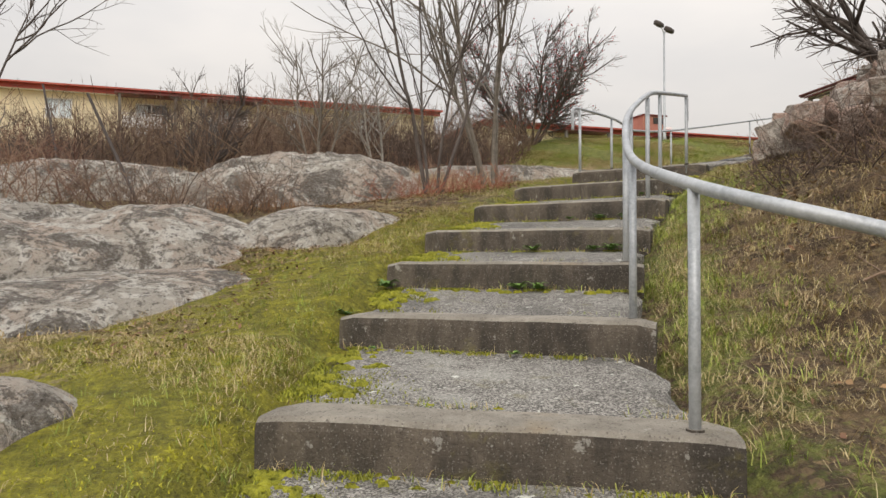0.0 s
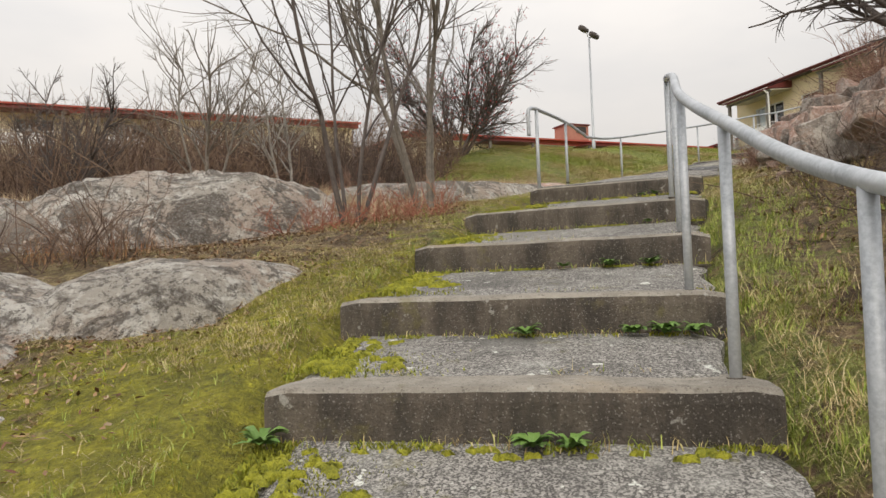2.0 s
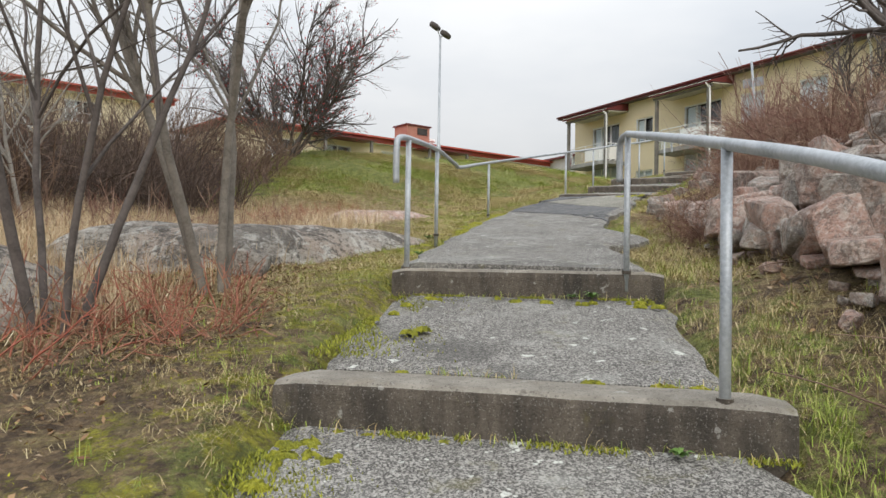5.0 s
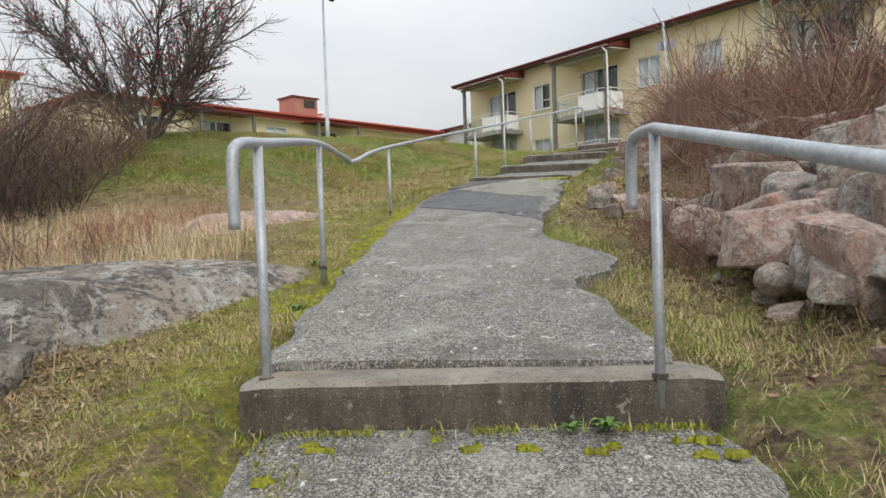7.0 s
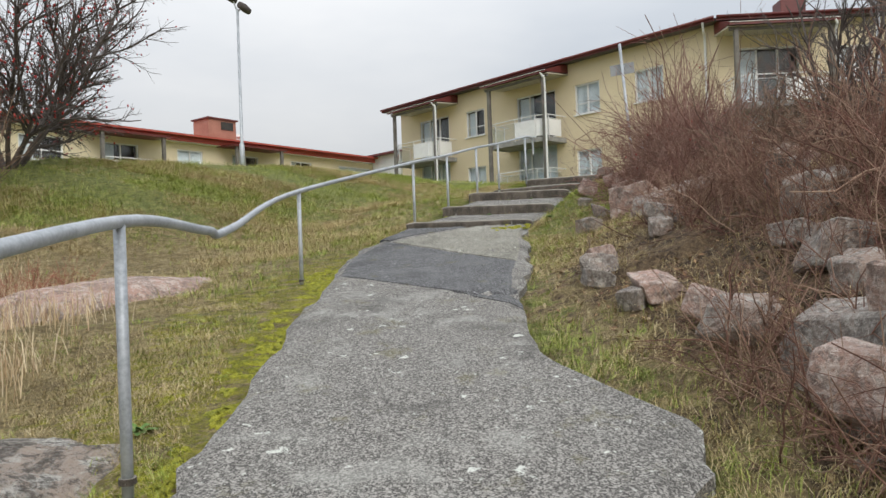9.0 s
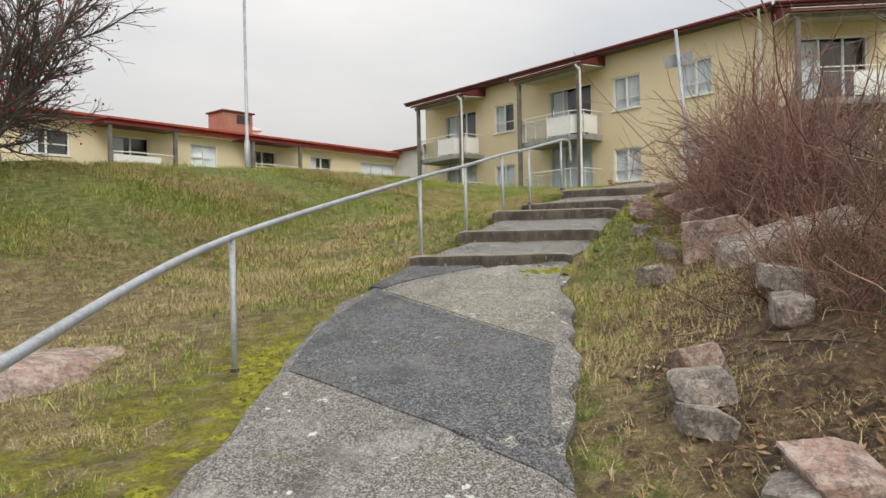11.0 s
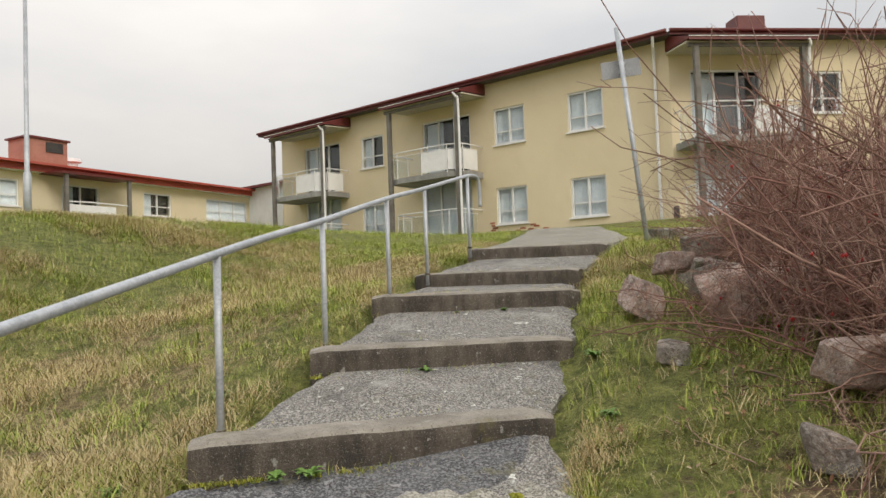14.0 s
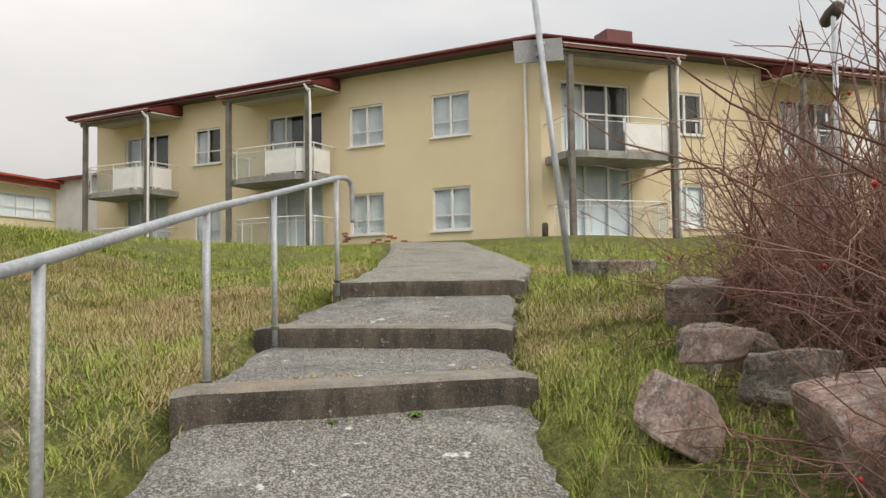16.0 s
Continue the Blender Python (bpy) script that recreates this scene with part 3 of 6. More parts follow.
RIGHT_POSTS = [(2.42, 2.22, 0.72), (1.69, 3.24, 1.08), (2.02, 4.50, 1.325), (2.34, 5.36, 1.61), (2.70, 6.14, 1.865), (3.215, 6.985, 2.165), (3.775, 7.935, 2.47), (4.96, 9.70, 2.88)]
RIGHT_TOPS = [(2.42, 2.22, 1.45), (2.02, 2.72, 1.68), (1.69, 3.24, 1.865), (2.02, 4.50, 2.14), (2.34, 5.36, 2.45), (2.70, 6.14, 2.745), (3.215, 6.985, 3.085), (3.775, 7.935, 3.35), (4.96, 9.70, 3.775)]
SET_BACK = (0.008, 0.014)
RIGHT_POSTS = [(x + SET_BACK[0], y + SET_BACK[1], z) for x, y, z in RIGHT_POSTS]
RIGHT_TOPS = [(x + SET_BACK[0], y + SET_BACK[1], z) for x, y, z in RIGHT_TOPS]
handrail(RIGHT_TOPS, RIGHT_POSTS, None, [(5.05, 9.86, 3.77), (5.07, 9.90, 3.70), (5.075, 9.905, 3.49)], "galvanised steel handrail with a downturned end beside the lower steps")
LEFT_POSTS = [(3.88, 10.72, 2.88), (5.08, 12.59, 3.20), (7.82, 16.02, 3.70), (10.95, 18.02, 4.36), (12.21, 18.64, 4.65), (13.45, 19.18, 4.96), (14.62, 19.72, 5.14), (15.80, 20.02, 5.45)]
handrail([(3.88, 10.72, 3.79), (5.08, 12.59, 4.07), (5.75, 13.42, 4.075), (6.05, 13.79, 4.10), (7.82, 16.02, 4.56), (10.95, 18.02, 5.26), (12.21, 18.64, 5.53), (13.45, 19.18, 5.82), (14.62, 19.72, 6.06), (15.80, 20.02, 6.34)], LEFT_POSTS,
         [(3.735, 10.60, 3.46), (3.735, 10.60, 3.70), (3.77, 10.63, 3.77)], [(16.02, 20.06, 6.36), (16.12, 20.08, 6.29), (16.14, 20.085, 5.98)], "galvanised steel handrail with downturned ends beside the upper path")


# ---- houses ----
def window_unit(parent, w, h, m, mullions=1, transom=0.40, curtain=0.0, sill=True, name="window", deep=0.09):
    """A white casement window in its own frame of reference: x along the wall, z up, the room at +y."""
    win = new(name)
    win.parent = parent
    win.matrix_local = m
    f = 0.07
    bm = boxes(((0, 0.03, f / 2), (w, deep, f)), ((0, 0.03, h - f / 2), (w, deep, f)), ((-w / 2 + f / 2, 0.03, h / 2), (f, deep, h - 2 * f)), ((w / 2 - f / 2, 0.03, h / 2), (f, deep, h - 2 * f)), bevel=0.006)
    part("window_frame", bm, M_WHITE, win)
    for k in range(mullions):
        part("mullion", boxes(((-w / 2 + w * (k + 1) / (mullions + 1), 0.03, h / 2), (0.075, deep * 0.8, h - 2 * f))), M_WHITE, win)
    if transom:
        for k in range(mullions + 1):
            span = w / (mullions + 1)
            part("glazing_bar", boxes(((-w / 2 + span * (k + 0.5), 0.03, h * transom), (span - 0.09, deep * 0.6, 0.045))), M_WHITE, win)
    for k in range(mullions + 1):
        span = w / (mullions + 1)
        part("pane", boxes(((-w / 2 + span * (k + 0.5), 0.045, h / 2), (span - 0.06, 0.012, h - 0.12))), M_GLASS, win).visible_shadow = False
    if sill:
        part("window_sill", boxes(((0, -0.06, -0.025), (w + 0.12, 0.16, 0.05)), bevel=0.008), M_WHITE, win)
    # sheet closing the opening: a curtain, else the room's shade painted dark
    part("curtain_or_room_shade", boxes(((0, 0.14 if curtain > 0.5 else 0.34, h / 2), (w - 0.02, 0.02, h - 0.02))), M_CURTAIN if curtain > 0.5 else M_DARK, win)
    if 0 < curtain <= 0.5:
        part("curtain", boxes(((-w * 0.30, 0.22, h / 2), (w * 0.34, 0.03, h - 0.16))), M_CURTAIN, win)
    return win


def wall_with_holes(length, height, holes, thick=0.3):
    """A wall along x from 0, with rectangular openings (x0, x1, z0, z1) cut right through; outer face at y = 0."""
    xs = sorted({0.0, length, *[h[0] for h in holes], *[h[1] for h in holes]})
    zs = sorted({0.0, height, *[h[2] for h in holes], *[h[3] for h in holes]})
    bm = bmesh.new()
    vert = {}

    def v(i, k, y):
        if (i, k, y) not in vert:
            vert[i, k, y] = bm.verts.new((xs[i], y, zs[k]))
        return vert[i, k, y]

    def solid(i, k):
        if not (0 <= i < len(xs) - 1 and 0 <= k < len(zs) - 1):
            return False
        cx, cz = (xs[i] + xs[i + 1]) / 2, (zs[k] + zs[k + 1]) / 2
        return not any(h[0] < cx < h[1] and h[2] < cz < h[3] for h in holes)

    for i in range(len(xs) - 1):
        for k in range(len(zs) - 1):
            if not solid(i, k):
                continue
            bm.faces.new((v(i, k, 0), v(i + 1, k, 0), v(i + 1, k + 1, 0), v(i, k + 1, 0)))
            bm.faces.new((v(i, k, thick), v(i, k + 1, thick), v(i + 1, k + 1, thick), v(i + 1, k, thick)))
            if not solid(i - 1, k):
                bm.faces.new((v(i, k, 0), v(i, k + 1, 0), v(i, k + 1, thick), v(i, k, thick)))
            if not solid(i + 1, k):
                bm.faces.new((v(i + 1, k, 0), v(i + 1, k, thick), v(i + 1, k + 1, thick), v(i + 1, k + 1, 0)))
            if not solid(i, k - 1):
                bm.faces.new((v(i, k, 0), v(i, k, thick), v(i + 1, k, thick), v(i + 1, k, 0)))
            if not solid(i, k + 1):
                bm.faces.new((v(i, k + 1, 0), v(i + 1, k + 1, 0), v(i + 1, k + 1, thick), v(i, k + 1, thick)))
    return bm


def at(x, y, z, turn=0.0):
    return pose(x, y, z, 0, 0, turn)


BASE = 6.55


def balcony(parent, x, z, w=3.45, upper=True, deep=1.45):
    """A balcony before the wall: deck, angled corners, white boards and glass, white top rail."""
    b = new("balcony")
    b.parent = parent
    b.matrix_local = at(x, 0, z)
    cut = 0.55
    ring = [(-w / 2, -0.35), (-w / 2, -deep + cut * 0.55), (-w / 2 + cut, -deep), (w / 2 - cut, -deep), (w / 2, -deep + cut * 0.55), (w / 2, -0.35)]
    bm = bmesh.new()
    lo = [bm.verts.new((px, py, -0.22)) for px, py in [(-w / 2, 0)] + ring + [(w / 2, 0)]]
    hi = [bm.verts.new((px, py, 0.0)) for px, py in [(-w / 2, 0)] + ring + [(w / 2, 0)]]
    bm.faces.new(lo)
    bm.faces.new(hi)
    for i in range(len(lo)):
        k = (i + 1) % len(lo)
        bm.faces.new((lo[i], lo[k], hi[k], hi[i]))
    if upper:
        part("deck", bm, M_DECK, b)
    else:
        bm.free()
    top = 1.02
    part("top_rail", tube(bmesh.new(), [(px, py, top) for px, py in [(-w / 2, 0)] + ring + [(w / 2, 0)]], 0.024, 8), M_WHITE, b, smooth=True)
    part("mid_rail", tube(bmesh.new(), [(px, py, 0.86) for px, py in ring], 0.012, 6), M_WHITE, b, smooth=True)
    for i, ((ax, ay), (bx, by)) in enumerate(zip(ring, ring[1:])):
        n = math.hypot(bx - ax, by - ay)
        turn = math.degrees(math.atan2(by - ay, bx - ax))
        part("baluster", tube(bmesh.new(), [(ax, ay, -0.05), (ax, ay, top)], 0.018, 6), M_WHITE, b)
        cx, cy = (ax + bx) / 2, (ay + by) / 2
        if i == 2 and upper:
            # solid board on one half, clear pane on the other
            half = n / 2
            part("board", boxes(((ax + half * 1.5 * (bx - ax) / n, cy, 0.44), (half - 0.06, 0.02, 0.78)), turn=turn), M_WHITE, b)
            part("pane", boxes(((ax + half * 0.5 * (bx - ax) / n, cy, 0.44), (half - 0.06, 0.012, 0.78)), turn=turn), M_GLASS, b).visible_shadow = False
            part("baluster", tube(bmesh.new(), [(cx, cy, -0.05), (cx, cy, top)], 0.018, 6), M_WHITE, b)
        else:
            solid = i > 2 and upper
            part("board" if solid else "pane", boxes(((cx, cy, 0.44), (n - 0.06, 0.014, 0.78)), turn=turn), M_WHITE if solid else M_GLASS, b).visible_shadow = solid
    return b


def balcony_bay(house, x, w=3.5, top=5.35, drain=1):
    """Two timber posts, a lean-to canopy with a red edge, and the balconies of two storeys."""
    deep = 1.6
    for sx in (-1, 1):
        part("canopy_post", boxes(((x + sx * w / 2, -deep + 0.1, (top + 0.02) / 2), (0.16, 0.16, top)), bevel=0.01), M_POST, house)
    part("canopy_beam", boxes(((x, -deep + 0.1, top + 0.04), (w + 0.5, 0.10, 0.12))), M_POST, house)
    part("canopy_edge", boxes(((x, -deep - 0.16, top + 0.17), (w + 0.64, 0.03, 0.10))), M_REDTRIM, house)
    part("canopy_drip", boxes(((x, -deep - 0.18, top + 0.225), (w + 0.66, 0.05, 0.02))), M_WHITE, house)
    bm = bmesh.new()
    for sx in (-1, 1):
        p = [(x + sx * (w / 2 + 0.3), -deep - 0.15, top + 0.18), (x + sx * (w / 2 + 0.3), -0.01, top + 0.30), (x + sx * (w / 2 + 0.3), -0.01, top + 0.80), (x + sx * (w / 2 + 0.3), -deep - 0.15, top + 0.24)]
        vs = [bm.verts.new(q) for q in p]
        bm.faces.new(vs)
    bm.verts.ensure_lookup_table()
    for i in range(4):
        k = (i + 1) % 4
        bm.faces.new((bm.verts[i], bm.verts[k], bm.verts[4 + k], bm.verts[4 + i]))
    part("canopy", bm, M_REDTRIM, house, "dark red canopy roof")
    part("canopy_soffit", boxes(((x, -deep / 2, top + 0.17), (w + 0.62, deep - 0.05, 0.05)), tilt=Matrix.Rotation(radians(4), 4, "X")), M_SOFFIT, house)
    px = x + drain * (w / 2 + 0.14)
    part("downpipe", tube(bmesh.new(), bent([(px - 0.1 * drain, -deep - 0.16, top + 0.15), (px, -deep - 0.10, top - 0.05), (px, -deep + 0.02, top - 0.35), (px, -deep + 0.02, 1.5), (px, -deep + 0.02, 0.05)], 4), 0.045, 8), M_WHITE, house, smooth=True)
    balcony(house, x, 2.60, w + 0.15, deep=1.6)
    balcony(house, x, 0.12, w - 0.05, upper=False)


def house_wing(name, x, y, turn, length, bays, windows, label, over=0.0):
    """A two-storey wing: x runs along the wall, the rooms lie at +y."""
    h = anchor(name, x, y, BASE, turn)
    holes = []
    for wx in windows:
        for z in (0.50, 3.58):
            holes.append((wx - 0.70, wx + 0.70, z, z + 1.42))
    for bx in bays:
        for z in (0.15, 2.75):
            holes.append((bx - 1.25, bx + 1.25, z, z + 2.32))
    part("wall", wall_with_holes(length, 6.1, holes), M_PLASTER, h, "smooth cream rendered wall")
    for i, wx in enumerate(windows):
        for z in (0.50, 3.58):
            window_unit(h, 1.40, 1.42, at(wx, 0.06, z), 1, 0.36, curtain=(1.0 if z < 1 else (0.3, 1.0, 1.0)[i % 3]))
    for bx in bays:
        for z in (0.15, 2.75):
            window_unit(h, 2.50, 2.32, at(bx, 0.06, z), 2, 0.0, curtain=1.0 if z < 1 else 0.4, sill=False, name="balcony_door")
        balcony_bay(h, bx)
    # eaves, roof and back
    part("roof", boxes(((length / 2 - over / 2, 5.0, 6.47), (length + 0.4 + over, 11.2, 0.12)), tilt=Matrix.Rotation(radians(4), 4, "X")), M_FELT, h)
    part("fascia", boxes(((length / 2 - over / 2, -0.60, 6.13), (length + 0.4 + over, 0.03, 0.20))), M_REDTRIM, h, "dark red metal eaves board")
    part("eaves_soffit", boxes(((length / 2 - over / 2, -0.29, 6.10), (length + 0.3 + over, 0.56, 0.03))), M_SOFFIT, h)
    part("gutter", tube(bmesh.new(), [(-0.2 - over, -0.67, 6.16), (length + 0.2, -0.67, 6.16)], 0.06, 8), M_REDTRIM, h, smooth=True)
    part("back_wall", boxes(((length / 2, 10.0, 3.0), (length, 0.3, 6.0))), M_PLASTER, h)
    part("end_wall", boxes(((0.15, 5.07, 3.0), (0.3, 9.5, 6.0))), M_PLASTER, h)
    part("end_wall", boxes(((length - 0.15, 5.07, 3.0), (0.3, 9.5, 6.0))), M_PLASTER, h)
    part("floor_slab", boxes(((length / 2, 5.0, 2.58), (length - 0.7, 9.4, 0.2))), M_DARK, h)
    return tagged(h, label, "house")


# the wing along the slope: its wall runs from the far end to the corner
FAR_Y, CORNER_Y, FACE_X = 43.2, 23.2, 31.33
main_house = house_wing("apartment_house", FACE_X, FAR_Y, -90, FAR_Y - CORNER_Y, [FAR_Y - 40.2, FAR_Y - 32.6], [FAR_Y - 36.85, FAR_Y - 29.5, FAR_Y - 26.28],
           "two-storey cream rendered apartment house with dark red eaves and white balconies", 0.9)
side_wing = house_wing("apartment_house_wing", FACE_X, CORNER_Y, -45, 18.0, [1.95, 10.6], [5.35, 14.2], "two-storey cream apartment wing, angled from the corner, with white balconies")


part("downpipe", tube(bmesh.new(), bent([(FAR_Y - CORNER_Y - 0.25, -0.62, 6.08), (FAR_Y - CORNER_Y - 0.32, -0.45, 5.75), (FAR_Y - CORNER_Y - 0.45, -0.09, 5.45), (FAR_Y - CORNER_Y - 0.45, -0.09, 2.5), (FAR_Y - CORNER_Y - 0.45, -0.09, 0.05)], 4), 0.05, 10), M_WHITE, main_house, "white downpipe at the corner", smooth=True)
part("roof_hood", boxes(((3.3, 1.0, 6.85), (1.0, 0.8, 0.55)), bevel=0.03), M_REDTRIM, side_wing, "red metal ventilation hood")
M_BRICK = plain("red_brick", (0.30, 0.10, 0.06), (0.38, 0.15, 0.09), 6, 0.9, 0, 0.3, 60, 0.004, vary=0.25)
brick_mesh = None
for k, (by, bz) in enumerate([(30.42, 0.58), (30.36, 0.48), (30.30, 0.38), (30.40, 0.30), (29.25, 0.22), (29.05, 0.30), (28.95, 0.16), (28.60, 0.40), (28.45, 0.34), (28.05, 0.22), (27.90, 0.16), (28.70, 0.24)]):
    if brick_mesh is None:
        first = part("brick", boxes(((0, -0.003, 0), (0.23, 0.03, 0.065)), bevel=0.006), M_BRICK, main_house)
        brick_mesh, one = first.data, first
    else:
        one = new("brick", brick_mesh)
        one.parent = main_house
    one.location = (FAR_Y - by, 0, bz)


def low_house(name, x0, x1, y, turn, base, eave, windows, bays, label, deep=9.0):
    """A single-storey terrace with a flat red sheet roof; its wall faces the slope."""
    n = x1 - x0
    h = anchor(name, x0, y, base, turn)
    t = eave - base
    holes = [(wx - x0 - w / 2, wx - x0 + w / 2, t - 0.45 - 1.2, t - 0.45) for wx, w in windows]
    holes += [(bx - x0 - 0.85, bx - x0 + 1.05, t - 2.6, t - 0.45) for bx in bays]
    part("wall", wall_with_holes(n, t, holes), M_PLASTER_LOW, h, "pale yellow rendered wall")
    for i, (wx, w) in enumerate(windows):
        window_unit(h, w, 1.2, at(wx - x0, 0.06, t - 1.65), 2 if w > 2.2 else 1, 0.42, curtain=(0.3, 1.0)[i % 2])
    for i, bx in enumerate(bays):
        window_unit(h, 1.9, 2.15, at(bx - x0 + 0.1, 0.06, t - 2.6), 1, 0.0, curtain=0.3, sill=False, name="terrace_door")
        for sx in (-1, 1):
            part("canopy_post", boxes(((bx - x0 + sx * 1.6, -1.5, (t - 0.2) / 2), (0.16, 0.16, t - 0.2))), M_POST, h)
        part("canopy", boxes(((bx - x0, -0.75, t - 0.12), (3.8, 1.85, 0.10)), tilt=Matrix.Rotation(radians(3), 4, "X")), M_REDTRIM, h, "dark red terrace canopy")
        part("terrace_screen", boxes(((bx - x0 - 0.3, -1.5, t - 1.92), (2.3, 0.03, 0.72)), bevel=0.008), M_WHITE, h, "white terrace screen")
        part("terrace_rail", tube(bmesh.new(), [(bx - x0 - 1.55, -1.5, t - 1.45), (bx - x0 - 0.5, -1.55, t - 1.42), (bx - x0 + 1.55, -1.5, t - 1.45)], 0.03, 6), M_WHITE, h)
    part("roof", boxes(((n / 2, deep / 2 - 0.3, t + 0.45), (n + 0.8, deep + 1.2, 0.10)), tilt=Matrix.Rotation(radians(2.5), 4, "X")), M_REDROOF, h, "red sheet-metal roof")
    part("fascia", boxes(((n / 2, -0.52, t + 0.12), (n + 0.6, 0.05, 0.42)), bevel=0.01), M_REDROOF, h, "red sheet-metal eaves")
    part("eaves_soffit", boxes(((n / 2, -0.26, t - 0.07), (n + 0.5, 0.5, 0.03))), M_WHITE, h)
    part("back_wall", boxes(((n / 2, deep, t / 2), (n, 0.3, t))), M_PLASTER_LOW, h)
    for ex in (0.15, n - 0.15):
        part("end_wall", boxes(((ex, deep / 2 + 0.07, t / 2), (0.3, deep - 0.46, t))), M_PLASTER_LOW, h)
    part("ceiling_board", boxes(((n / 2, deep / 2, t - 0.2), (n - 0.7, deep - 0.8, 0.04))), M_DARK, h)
    return tagged(h, label, "house")


terrace = low_house("terrace_house", 9.6, 35.4, 46.6, 9.9, 7.6, 10.55, [(12.7, 2.0), (20.53, 1.6), (28.6, 1.75), (33.5, 3.2)], [16.45, 24.15],
                    "single-storey pale yellow terrace house with a red metal roof")
ch = boxes(((12.85, 0.4, 3.65), (1.85, 1.5, 1.5)), bevel=0.02)
part("chimney", ch, M_CHIMNEY, terrace, "red sheet-clad chimney stack")
part("chimney_vent", boxes(((13.15, -0.37, 4.05), (0.8, 0.04, 0.45))), M_DARK, terrace, "dark louvred vent")
part("chimney_cap", boxes(((12.85, 0.4, 4.43), (2.05, 1.7, 0.08))), M_REDTRIM, terrace)
part("roof_vent", tube(bmesh.new(), [(15.6, 2.2, 3.4), (15.6, 2.2, 3.95), (15.6, 2.2, 3.98), (15.6, 2.2, 4.15)], [0.32, 0.32, 0.5, 0.46], 14), M_WHITE, terrace, "white roof ventilator")
low_house("terrace_house", -36.0, 7.6, 43.5, 10.6, 9.0, 12.15, [(-20.9, 1.9), (-16.7, 1.5), (-28.0, 1.9), (-2.0, 1.9), (3.0, 1.9)], [-11.5, -6.5],
          "single-storey pale yellow terrace house with a long red metal roof")
link = anchor("link_building", 36.0, 47.5, 7.2)
part("wall", boxes(((0, 1.6, 1.9), (2.6, 3.2, 3.8))), M_WHITE, link, "white rendered link wall")
part("roof", boxes(((-0.1, 1.5, 3.9), (3.3, 3.9, 0.14)), tilt=Matrix.Rotation(radians(-6), 4, "Y")), M_REDTRIM, link)
tagged(link, "small white link building with a dark red roof", "building")


# ---- street lamps and the leaning sign ----
def street_lamp(x, y, top, label, heads=((-0.25, 0.30), (0.26, 0.04))):
    z = land_z(x, y)
    lamp = anchor("street_lamp", x, y, z)
    t = top - z
    part("pole", tube(bmesh.new(), [(0, 0, -0.3), (0, 0, 1.2), (0, 0, 1.25), (0, 0, t)], [0.085, 0.085, 0.055, 0.042], 12), M_GALV, lamp, smooth=True)
    for k, (dx, dz) in enumerate(heads):
        part("arm", tube(bmesh.new(), [(0, 0, t - 0.1), (dx * 0.5, 0, t + dz * 0.7), (dx, 0, t + dz)], 0.025, 8), M_GALV, lamp)
        bm = tube(bmesh.new(), [(dx - 0.25, -0.1, t + dz + 0.09), (dx - 0.22, -0.08, t + dz + 0.10), (dx, 0, t + dz + 0.05), (dx + 0.22, 0.1, t + dz), (dx + 0.25, 0.11, t + dz - 0.005)], [0.06, 0.115, 0.14, 0.11, 0.04], 12)
        part("floodlight", bm, M_FELT, lamp, "dark grey floodlight head", smooth=True)
    return tagged(lamp, label, "street lamp")


street_lamp(15.4, 32.3, 12.45, "tall galvanised lamp post with two dark floodlights on the grass crest")
street_lamp(24.6, 15.7, 9.9, "grey lamp post with a single head beyond the rose bushes", ((0.3, 0.1),))


# ---- rocks ----
def bare(x, y):
    return float(land(np.array([x]), np.array([y]))[0])


